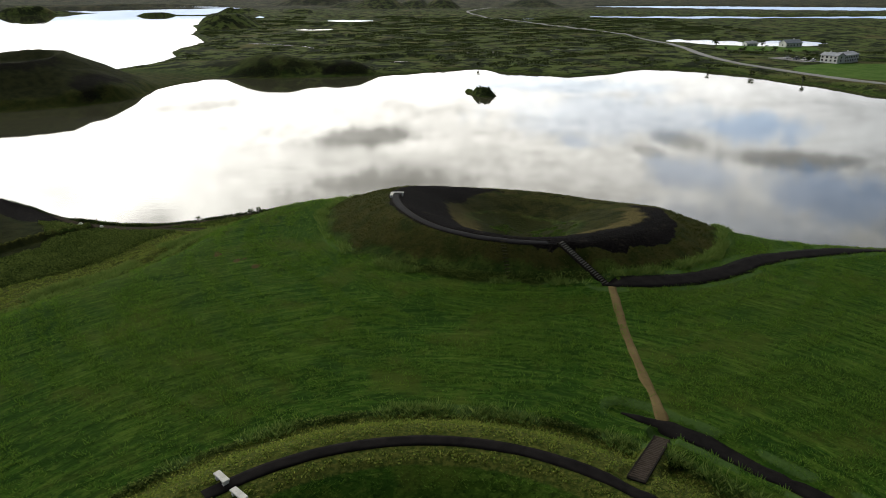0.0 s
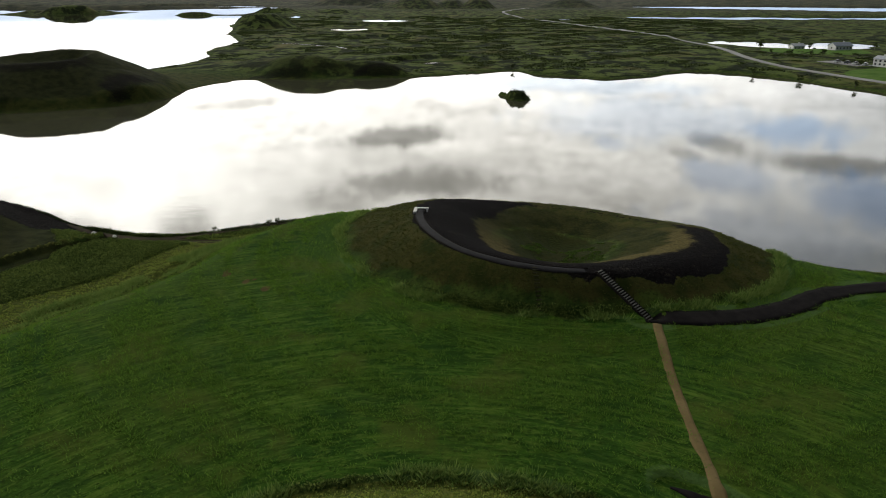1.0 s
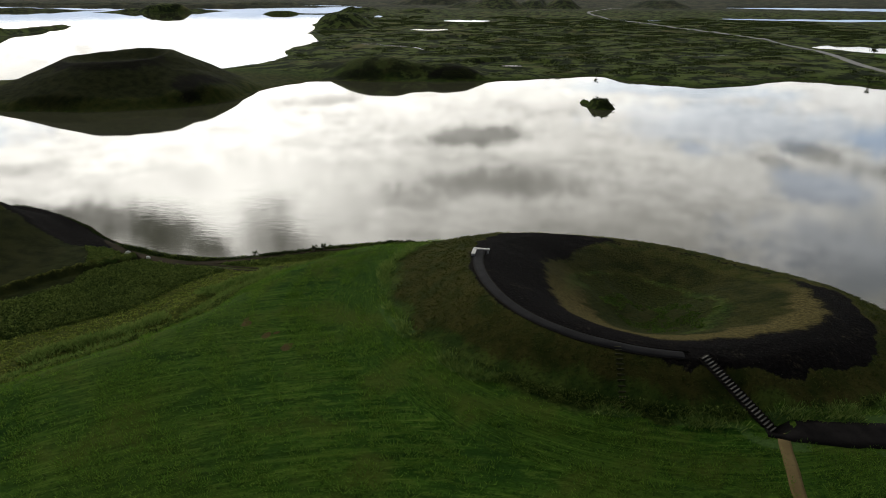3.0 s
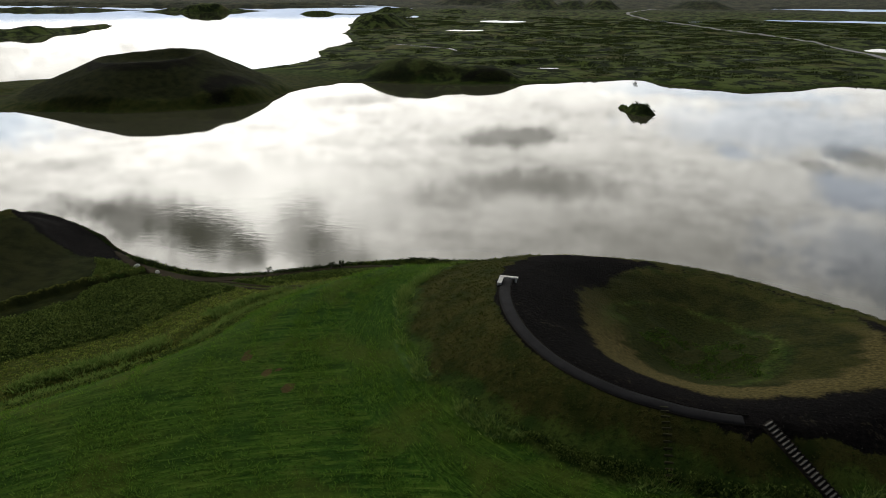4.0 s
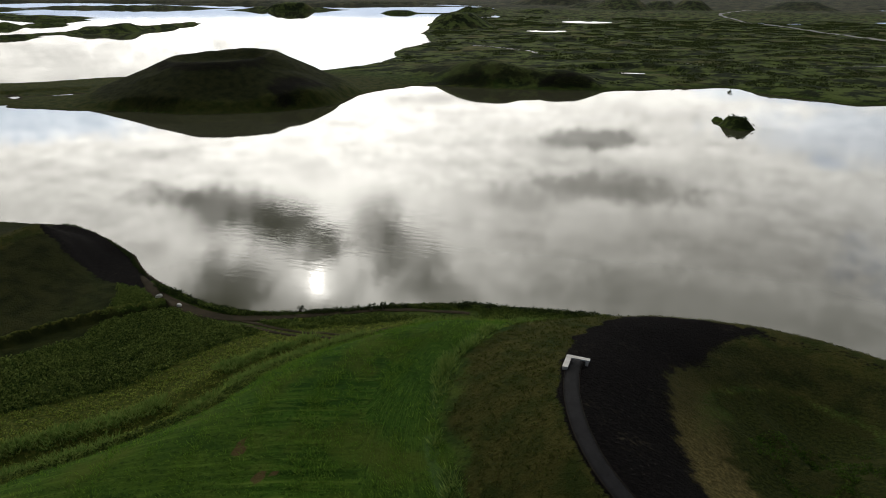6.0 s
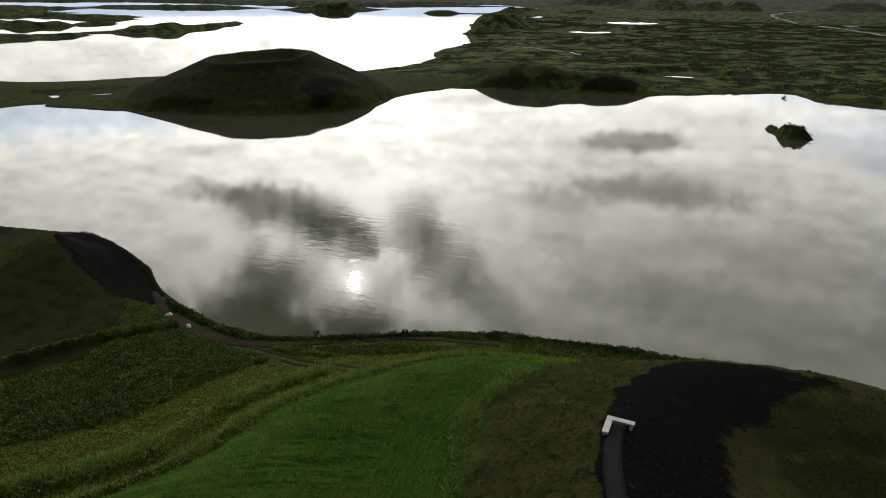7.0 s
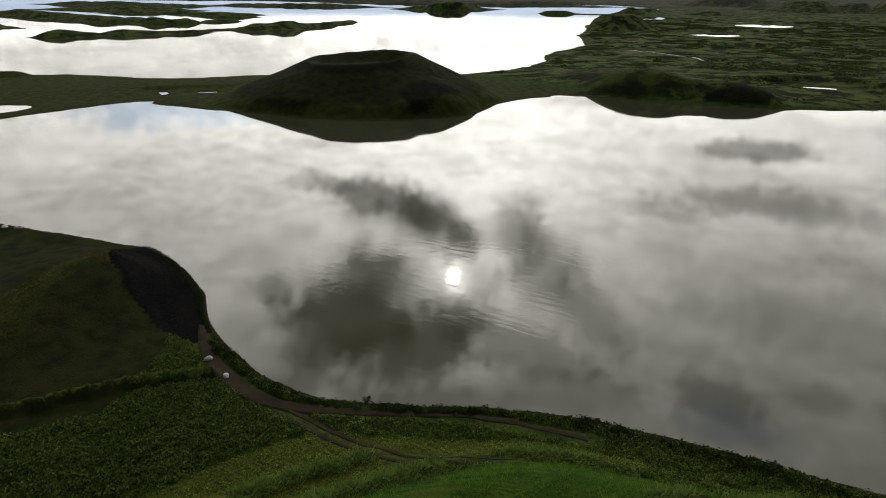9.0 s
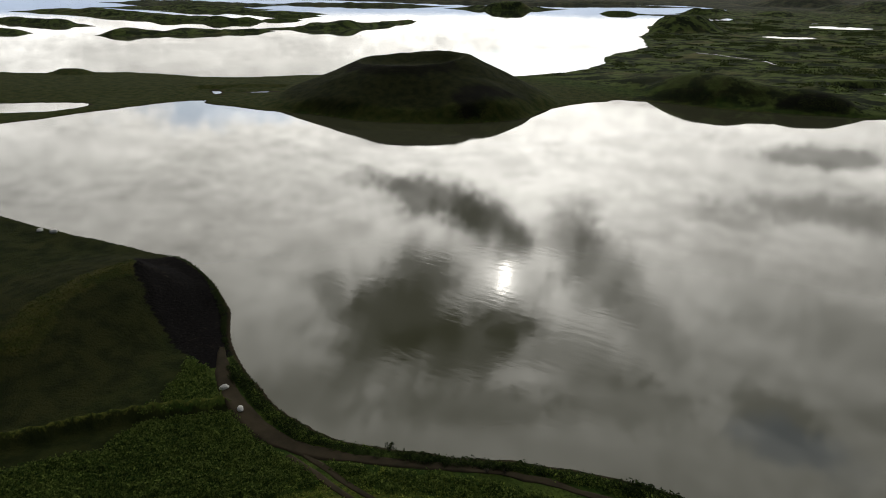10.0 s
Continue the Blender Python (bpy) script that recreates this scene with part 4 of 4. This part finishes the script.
staircase(STAIRS[0], 24, 1.0, "dark cinder staircase with pale timber step edges up the crater", TIMBER, DARK_TIMBER)
staircase(STAIRS[1], 26, 1.05, "weathered timber staircase with narrow treads up a grassy bank", BROWN_TIMBER, DARK_TIMBER, 0.16)
OLD_STEP = plain("earthy_log", (0.034, 0.034, 0.012), (0.050, 0.047, 0.018), 3.0, 0.95, 0.5, 0.02)
old_steps = thing("old_steps", (7.9, 72.8, on_ground(7.9, 72.8)), 0.1, "overgrown old log steps sunk into dry grass", "stairs")
for k in range(13):
    lx, ly = 7.9 - 0.04 * k, 72.8 + 0.37 * k
    log = part("log", box(0.62, 0.13, 0.16, (0, 0, 0)), OLD_STEP, old_steps, "", 0.02)
    log.matrix_parent_inverse = old_steps.matrix_world.inverted()
    log.matrix_basis = Matrix.Translation((lx, ly, on_ground(lx, ly) - 0.06)) @ Matrix.Rotation(0.1 + 0.05 * math.sin(3 * k), 4, "Z")


# ---- seats and stones ----
def slab_bench(name, at, turn, length, label, other=0.0):
    ob = thing(name, at, turn, label, "bench", "benches on the crater rims")
    part("seat_slab", box(length, 0.46, 0.12, (length / 2, 0, 0.36)), CONCRETE, ob, "pale concrete slab", 0.015)
    for x in (0.22, length - 0.22):
        part("support", box(0.2, 0.40, 0.45, (x, 0, -0.08)), CONCRETE, ob, "", 0.012)
    if other:
        part("seat_slab", box(0.46, other, 0.12, (0.23, -0.235 - other / 2, 0.36)), CONCRETE, ob, "pale concrete slab", 0.015)
        part("support", box(0.40, 0.2, 0.45, (0.23, -0.05 - other, -0.08)), CONCRETE, ob, "", 0.012)
    return ob


slab_bench("corner_bench", (-8.0, 99.35, on_ground(-7, 98.6)), -0.03, 2.0, "pale concrete corner bench at the end of the rim path", 1.65)
slab_bench("bench", (-14.75, 35.2, on_ground(-14.3, 34.9)), -0.75, 1.3, "pale concrete slab bench beside the old rim path")
slab_bench("bench", (-13.25, 33.7, on_ground(-12.8, 33.3)), -0.72, 1.4, "pale concrete slab bench beside the old rim path")


def boulder(at, size, seed, label):
    bm = bmesh.new()
    bmesh.ops.create_icosphere(bm, subdivisions=3, radius=1.0)
    for v in bm.verts:
        k = 1 + 0.28 * noise.noise(v.co * 1.4 + Vector((seed * 7.1, 0, 0))) + 0.07 * noise.noise(v.co * 5 + Vector((0, seed, 0)))
        v.co = Vector((v.co.x * size[0], v.co.y * size[1], max(v.co.z, -0.5) * size[2])) * k
    ob = part("boulder", bm, STONE)
    ob.matrix_world = Matrix.Translation(at) @ Matrix.Rotation(seed * 1.3, 4, "Z")
    for p in ob.data.polygons:
        p.use_smooth = True
    return tagged(ob, label, "stone", "white stones by the shore track")


for k, (x, y, s) in enumerate([(-65.7, 114.3, 0.42), (-61.2, 112.9, 0.40), (-125.0, 124.2, 0.55), (-127.6, 123.2, 0.5)]):
    boulder((x, y, on_ground(x, y) + 0.12), (s * 1.15, s * 0.8, s * 0.75), k + 1, "whitish rounded boulder beside the shore track")

# ---- houses on the far shore ----
def gable_house(name, at, turn, sx, sy, eaves, ridge, label, roof, storeys, bays, group="farm houses"):
    """A rendered house with a gabled roof along its length."""
    ob = thing(name, at, turn, label, "house", group)
    part("wall", box(sx, sy, eaves + 1.0, (0, 0, -1.0)), RENDER_WHITE, ob, "white rendered wall")
    bm = bmesh.new()
    o = 0.45
    prof = [(-sy / 2 - o, eaves - 0.12), (0, ridge), (sy / 2 + o, eaves - 0.12), (sy / 2 + o, eaves + 0.10), (0, ridge + 0.24), (-sy / 2 - o, eaves + 0.10)]
    ends = [[bm.verts.new((x, y, z)) for y, z in prof] for x in (-sx / 2 - o, sx / 2 + o)]
    for i in range(6):
        bm.faces.new((ends[0][i], ends[0][(i + 1) % 6], ends[1][(i + 1) % 6], ends[1][i]))
    for e in ends:
        bm.faces.new((e[0], e[1], e[4], e[5])), bm.faces.new((e[1], e[2], e[3], e[4]))
    bmesh.ops.recalc_face_normals(bm, faces=bm.faces)
    part("roof", bm, roof, ob, "grey sheet-metal roof")
    for side in (-1, 1):
        bm = bmesh.new()
        x = side * (sx / 2 - 0.02)
        a, b, c = bm.verts.new((x, -sy / 2, eaves)), bm.verts.new((x, sy / 2, eaves)), bm.verts.new((x, 0, ridge))
        d, e, f = bm.verts.new((x - side * 0.3, -sy / 2, eaves)), bm.verts.new((x - side * 0.3, sy / 2, eaves)), bm.verts.new((x - side * 0.3, 0, ridge))
        for face in ((a, b, c), (d, f, e), (a, d, e, b), (b, e, f, c), (c, f, d, a)):
            bm.faces.new(face)
        bmesh.ops.recalc_face_normals(bm, faces=bm.faces)
        part("gable", bm, RENDER_WHITE, ob, "white rendered gable")
    for storey in range(storeys):
        for k in range(bays):
            for side in (-1, 1):
                x = -sx / 2 + sx * (k + 0.5) / bays
                frame_ = part("window", box(1.3, 0.10, 1.2, (x, side * (sy / 2 + 0.02), 0.55 + 1.75 * storey)), RENDER_WHITE, ob)
                part("pane", box(1.1, 0.06, 1.0, (x, side * (sy / 2 + 0.06), 0.66 + 1.75 * storey)), PANE, frame_, "dark glass pane")
        for side in (-1, 1):
            frame_ = part("window", box(0.10, 1.3, 1.2, (side * (sx / 2 + 0.02), 0.0, 0.55 + 1.75 * storey)), RENDER_WHITE, ob)
            part("pane", box(0.06, 1.1, 1.0, (side * (sx / 2 + 0.06), 0.0, 0.66 + 1.75 * storey)), PANE, frame_, "dark glass pane")
    part("chimney", box(0.7, 0.7, 1.3, (sx * 0.15, 0, ridge - 0.4)), CONCRETE, ob)
    return ob


def house_at(x, y):
    return (x, y, on_ground(x, y) + 0.25)


gable_house("guesthouse", house_at(233, 400), 0.66, 18, 8, 3.9, 5.3, "long two-storey white guesthouse with a grey roof", ROOF_GREY, 2, 8)
gable_house("guesthouse_wing", house_at(222.5, 393.5), 2.1, 10, 7, 3.8, 5.2, "two-storey white gabled guesthouse wing with grey roof", ROOF_GREY, 2, 4)
gable_house("farmhouse", house_at(259, 517), 0.35, 15, 7, 2.6, 4.8, "white one-storey farmhouse with a slate-blue roof", ROOF_BLUE, 1, 5)
gable_house("shed", house_at(235, 531), 0.2, 9, 6, 2.5, 4.0, "small pale shed with a grey roof by the pond", ROOF_GREY, 1, 3)


def parked_car(at, turn, paint, label):
    ob = thing("car", at, turn, label, "car", "cars parked by the guesthouse")
    bm = box(4.3, 1.75, 0.72, (0, 0, 0.28))
    part("body", bm, paint, ob, "", 0.12)
    part("cabin", box(2.3, 1.55, 0.60, (-0.2, 0, 0.98)), PANE, ob, "dark glazed cabin", 0.18)
    for x in (-1.35, 1.35):
        for y in (-0.82, 0.82):
            bm = bmesh.new()
            bmesh.ops.create_cone(bm, cap_ends=True, segments=14, radius1=0.33, radius2=0.33, depth=0.22, matrix=Matrix.Translation((x, y, 0.33)) @ Matrix.Rotation(math.pi / 2, 4, "X"))
            part("wheel", bm, DARK_TIMBER, ob, "black tyre")
    return ob


SILVER = plain("silver_paint", (0.45, 0.46, 0.47), (0.55, 0.56, 0.57), 0.5, 0.3, 0.0, 0.01, 0.5, 0.5)
NAVY = plain("dark_paint", (0.04, 0.05, 0.07), (0.06, 0.07, 0.09), 0.5, 0.3, 0.0, 0.01, 0.2, 0.5)
for k, (x, y) in enumerate([(207, 414), (209.5, 408), (211, 402), (213.5, 397)]):
    parked_car((x, y, on_ground(x, y) + 0.24), 0.5 + 0.1 * k, (SILVER, NAVY, RENDER_WHITE, SILVER)[k], ("silver car parked on gravel", "dark blue car parked on gravel", "white car parked on gravel", "silver car parked on gravel")[k])

# narrow streams that glint on the heath
for line in ([(0, 460), (18, 458), (38, 455), (70, 468), (106, 488)], [(-148, 530), (-128, 521), (-105, 508), (-92, 490)]):
    ribbon("stream", "narrow bright stream winding over the dark heath", "stream", line, 1.1, WATER, 0.25, wander=0.5)

# ---- plants ----
rng = np.random.default_rng(4)


def clump(n, spread, height, leaf, seed, flat=0.75):
    """Leaf quads over an uneven low mound: places of 4 corners each."""
    r = np.random.default_rng(seed)
    a, e = r.uniform(0, 2 * np.pi, n), np.arcsin(r.uniform(0.0, 1.0, n))
    lump = 1 + 0.25 * np.sin(3 * a + seed) + r.uniform(-0.25, 0.15, n)
    c = np.stack([np.cos(a) * np.cos(e) * spread * lump, np.sin(a) * np.cos(e) * spread * lump, np.sin(e) * height * lump * flat + 0.1 * height], -1)
    u, v = r.normal(size=(n, 3)), r.normal(size=(n, 3))
    u /= np.linalg.norm(u, axis=1)[:, None]
    v -= (v * u).sum(1)[:, None] * u
    v /= np.linalg.norm(v, axis=1)[:, None]
    s = leaf * r.uniform(0.6, 1.3, n)[:, None]
    return np.stack([c - u * s, c - v * s * 0.6, c + u * s, c + v * s * 0.6], 1)


def tuft(n, spread, height, width, seed, lean=0.5):
    """Blades: triangles as thin quads from the ground up."""
    r = np.random.default_rng(seed)
    a, b = r.uniform(0, 2 * np.pi, n), r.uniform(0, 2 * np.pi, n)
    root = np.stack([np.cos(a), np.sin(a), 0 * a], -1) * (spread * np.sqrt(r.uniform(0, 1, n)))[:, None]
    side = np.stack([np.cos(b), np.sin(b), 0 * b], -1) * width
    tip = root + np.stack([np.cos(a) * lean, np.sin(a) * lean, np.ones(n)], -1) * (height * r.uniform(0.6, 1.2, n))[:, None]
    root[:, 2] -= 0.06
    return np.stack([root - side, root + side, tip + side * 0.25, tip - side * 0.25], 1)


def strew(name, label, category, templates, xs, ys, sizes, mat, tall=None, lift=0.0):
    """Many clumps as one mesh, each turned and sized on its own."""
    z = ground_height(xs, ys) + lift
    turn = rng.uniform(0, 2 * np.pi, len(xs))
    pick = rng.integers(0, len(templates), len(xs))
    tall = np.ones(len(xs)) if tall is None else tall
    out = []
    for k, tpl in enumerate(templates):
        m = pick == k
        c, s = np.cos(turn[m])[:, None, None], np.sin(turn[m])[:, None, None]
        q = sizes[m][:, None, None]
        x, y = tpl[None, :, :, 0], tpl[None, :, :, 1]
        out.append(np.stack([(x * c - y * s) * q + xs[m][:, None, None], (x * s + y * c) * q + ys[m][:, None, None], tpl[None, :, :, 2] * q * tall[m][:, None, None] + z[m][:, None, None]], -1).reshape(-1, 3))
    v = np.concatenate(out)
    me = mesh_from(name, v, np.arange(len(v)), 4, False)
    me.materials.append(mat)
    return tagged(new(name, me), label, category, kind="stuff")


def scatter(n, x0, x1, y0, y1):
    return rng.uniform(x0, x1, n), rng.uniform(y0, y1, n)


def where(x, y, *names):
    z, cov = land(x, y)
    return z, [cov[k] for k in names]


# the near land, one draw for all its grasses
gx, gy = scatter(270000, -125, 75, 24, 133)
keep_ = (np.abs(np.arctan2(-gx, gy) - radians(19)) < radians(64))
gx, gy = gx[keep_], gy[keep_]
gz, (g_mown, g_cinder, g_tall, g_dry, g_bare, g_inner, g_edge, g_shade_heath, g_straw) = where(gx, gy, "mown", "cinder", "tall", "dry", "bare", "inner", "pale", "shade_heath", "straw")
ways = [(np.array(RIM_WAY), 1.0), (CINDER_WAY, 1.35), (spline([(19.9, 71.6), (19.9, 66), (19.1, 53), (18.4, 45.6)]), 0.75), (DITCH, 0.95),
        (np.array(old_arc), 0.9), (spline([(-128, 122), (-104, 125.5), (-80, 121.4), (-66.5, 115), (-55, 112), (-50, 113.2), (-38, 119.8), (-24, 124.0)]), 1.3), (np.array([s[:2] for s in STAIRS[0]]), 0.9), (np.array([s[:2] for s in STAIRS[1]]), 0.9), (spline([(-52, 111.7), (-48, 111.5), (-44, 111.1), (-38, 111.4), (-33, 112.9), (-27, 115.7)]), 0.95)]
clear = np.ones(len(gx), bool)
for line, gap in ways:
    clear &= line_distance(gx, gy, line) > gap
ok = clear & (gz > 0.25) & (g_cinder < 0.3)
low_mix = rng.uniform(0, 1, len(gx))
is_tall = ok & (g_tall > 0.35 + 0.4 * low_mix) & (g_mown < 0.9)
strip = line_distance(gx, gy, FIELD_EDGE) + 2.0 * fbm(gx, gy, 9, 2, 88)
ok &= line_distance(gx, gy, TURF_WALL) > 0.45
meadow = ok & ~is_tall & (g_mown < 0.3) & (g_dry < 0.4) & (g_bare < 0.5) & (g_shade_heath < 0.6)
is_pale = meadow & ((strip < 13.0) | (g_edge > 0.5)) & (low_mix > 0.62)
is_rough = meadow & ~is_pale & (g_edge < 0.4)
is_dry = ok & ~is_tall & (g_dry >= 0.45) & (crater_polar(gx, gy)[0] > 1.05) & (low_mix < 0.35) & (g_shade_heath < 0.4)
is_lush = ok & (g_inner > 0.4) & (fbm(gx, gy, 3.0, 3, 95) > 0.02) & (np.hypot((gx - 14.8) / 9.0, (gy - 100.0) / 8.0) + 0.5 * fbm(gx, gy, 6.0, 3, 96) < 0.85) & (g_straw < 0.4)
is_mown = ok & (g_mown > 0.6) & (low_mix < 0.10 + 0.70 * smooth(vnoise(np.hypot(gx - 12.5, gy - 100.6) * 2.4, np.arctan2(gy - 100.6, gx - 12.5) * 14, 2.4, 97), 0.3, 0.75))
blades = [tuft(9, 0.32, 0.30, 0.045, k, 0.8) for k in range(4)]
low_domes = [clump(8, 0.36, 0.20, 0.12, 60 + k) for k in range(4)]
short = [tuft(6, 0.32, 0.20, 0.038, 20 + k, 1.1) for k in range(3)]
soft = [tuft(10, 0.34, 0.26, 0.04, 40 + k, 0.9) for k in range(3)]
domes = [clump(15, 0.45, 0.42, 0.125, 30 + k) for k in range(4)]
for mask, name, label, tpl, mat, lo, hi in (
        (is_tall, "tall_grass", "pale green uncut tall grass along field edges", blades, GRASS_TALL, 0.8, 1.7),
        (is_rough, "rough_meadow", "dark green tussocky rough meadow", domes, GRASS_ROUGH, 0.5, 1.1),
        (is_pale, "pale_meadow", "light yellow-green soft meadow grass beside the hay field", low_domes, GRASS_PALE, 0.5, 1.0),
        (is_dry, "crater_grass", "short olive-brown grass on the crater slopes", low_domes, GRASS_DRY, 0.35, 0.85),
        (is_lush, "crater_floor_plants", "fresh green lush plants on the crater floor", low_domes, GRASS_LUSH, 0.35, 0.9),
        (is_mown, "hay_stubble", "short bright green mown hay grass", short, GRASS_MOWN, 0.6, 1.2)):
    strew(name, label, "grass", tpl, gx[mask], gy[mask], rng.uniform(lo, hi, mask.sum()), mat)

# scrub between the track and the water
shore = spline(NEAR_SHORE, 40)
run = np.concatenate([[0], np.cumsum(np.hypot(*np.diff(shore, axis=0).T))])
s = rng.uniform(np.interp(-135, shore[:, 0], run), np.interp(60, shore[:, 0], run), 3200)
sx_, sy_ = np.interp(s, run, shore[:, 0]), np.interp(s, run, shore[:, 1])
back_off = rng.uniform(0.5, 2.3, len(s)) * np.where(sx_ < -69, 0.55, 1.0)
sx_, sy_ = sx_ + 0.12 * rng.normal(size=len(s)), sy_ - back_off
sz, _ = where(sx_, sy_)
m = sz > 0.12
strew("shore_scrub", "dark low willow scrub along the waterline", "scrub", [clump(26, 0.55, 0.62, 0.13, 50 + k) for k in range(4)], sx_[m], sy_[m], rng.uniform(0.5, 1.0, m.sum()) * (0.55 + 0.7 * vnoise(sx_[m], sy_[m], 5, 8)) * np.where(sx_[m] < -69, 0.6, 1.0), SHRUB_LEAF)

# bushes and hummocks of the far heath
hx, hy = scatter(80000, -330, 330, 240, 1150)
hz, (h_heath, h_lush, h_bare) = where(hx, hy, "heath", "lush", "bare")
m = (h_heath > 0.5) & (h_lush < 0.3) & (h_bare < 0.3) & (hz > 0.4) & (vnoise(hx, hy, 17, 60) + 0.6 * vnoise(hx, hy, 7, 61) > 0.88) & (line_distance(hx, hy, spline([(193, 295), (177, 348), (167, 394), (176, 521), (181, 598), (163, 690), (134, 843), (92, 1015)])) > 8)
strew("heath_scrub", "dark dwarf birch and willow scrub on the lava heath", "scrub", [clump(9, 1.25, 0.42, 0.42, 70 + k) for k in range(4)], hx[m], hy[m], rng.uniform(0.5, 1.3, m.sum()) * (0.6 + hy[m] / 900), HEATH_LEAF)
ix, iy = rng.normal(16.6, 2.4, 30), rng.normal(279.5, 2.6, 30)
m = where(ix, iy)[0] > 0.8
strew("island_scrub", "dark dense bushes on the small lake island", "scrub", [clump(22, 0.9, 0.8, 0.24, 80 + k) for k in range(3)], ix[m], iy[m], rng.uniform(0.5, 1.2, m.sum()), SHRUB_LEAF)


def bush(name, at, size, height, label, category="shrub", leaves=260, seed=1):
    """A shrub: a few stems and a crown of small leaves with gaps."""
    ob = thing(name, at, 0, label, category)
    r = random.Random(seed)
    bm = bmesh.new()
    tips = []
    for _ in range(7):
        a, k = r.uniform(0, 6.28), r.uniform(0.3, 0.9)
        tip = Vector((math.cos(a) * size * k, math.sin(a) * size * k, height * r.uniform(0.5, 0.95)))
        q = tip.to_track_quat("Z", "Y").to_matrix().to_4x4()
        bmesh.ops.create_cone(bm, segments=6, radius1=0.05 * height, radius2=0.012 * height, depth=tip.length, matrix=q @ Matrix.Translation((0, 0, tip.length / 2)))
        tips.append(tip)
    part("stem", bm, BARK, ob, "thin grey branching stems")
    quads = []
    for i, tip in enumerate(tips):
        t = clump(leaves // 7, size * 0.45, height * 0.32, 0.055 * height + 0.02, seed * 10 + i)
        quads.append(t + np.array(tip) * (1, 1, 0.85))
    v = np.concatenate(quads).reshape(-1, 3)
    me = mesh_from("crown", v, np.arange(len(v)), 4, False)
    me.materials.append(SHRUB_LEAF)
    new("crown", me).parent = ob
    return ob


def tree(at, height, seed, label):
    ob = thing("tree", at, 0, label, "tree", "trees round the farm")
    r = random.Random(seed)
    bm = bmesh.new()
    bmesh.ops.create_cone(bm, segments=8, radius1=0.05 * height, radius2=0.02 * height, depth=height * 0.7, matrix=Matrix.Translation((0, 0, height * 0.35 - 0.2)))
    quads = []
    for i in range(12):
        a, k, z = r.uniform(0, 6.28), r.uniform(0.12, 0.34), r.uniform(0.35, 0.92)
        tip = Vector((math.cos(a) * height * k, math.sin(a) * height * k, height * z))
        foot = Vector((0, 0, height * (z - 0.18)))
        limb = tip - foot
        bmesh.ops.create_cone(bm, segments=5, radius1=0.016 * height, radius2=0.005 * height, depth=limb.length, matrix=Matrix.Translation(foot) @ limb.to_track_quat("Z", "Y").to_matrix().to_4x4() @ Matrix.Translation((0, 0, limb.length / 2)))
        quads.append(clump(46, height * 0.17, height * 0.17, 0.045 * height, seed * 20 + i, 1.0) + np.array(tip) - np.array((0, 0, 0.05 * height)))
    part("trunk", bm, BARK, ob, "grey-brown trunk and limbs")
    v = np.concatenate(quads).reshape(-1, 3)
    me = mesh_from("crown", v, np.arange(len(v)), 4, False)
    me.materials.append(SHRUB_LEAF)
    new("crown", me).parent = ob
    return ob


for k, (x, y, s, h) in enumerate([(-36.6, 120.4, 0.55, 1.1), (-35.2, 121.2, 0.35, 1.2), (-45.5, 117.6, 0.4, 0.9), (9, 128.6, 0.6, 0.8), (-22, 126.4, 0.5, 0.7)]):
    bush("shrub", (x, y, on_ground(x, y)), s, h, "small dark shrub standing at the edge of the lake", seed=k + 1)
for k, (x, y, h) in enumerate([(217, 551, 7.5), (224, 399, 5.5), (245, 414, 6.0), (249, 420, 5.0), (243, 528, 4.5), (252, 540, 4.0), (225, 470, 3.6), (214, 462, 3.2), (205, 470, 3.4), (231, 480, 3.0), (196, 480, 2.6), (208, 392, 3.0), (155, 343, 4.0), (168, 318, 3.2), (142, 367, 3.0), (20, 384, 3.0), (270, 540, 4.0), (285, 520, 5.0)]):
    tree((x, y, on_ground(x, y) - 0.1), h, k + 1, "dark leafy low tree by the farm and shore")
for k, (x, y) in enumerate([(198, 462), (208, 452), (203, 470), (216, 458), (226, 452), (222, 464), (235, 446), (229, 462), (238, 456), (246, 440), (212, 466), (241, 448)]):
    bush("shrub", (x, y, on_ground(x, y)), 2.6 + 0.5 * math.sin(2 * k), 2.0 + 0.5 * math.cos(3 * k), "dark willow bush in the hedge below the farmhouse", leaves=420, seed=20 + k)
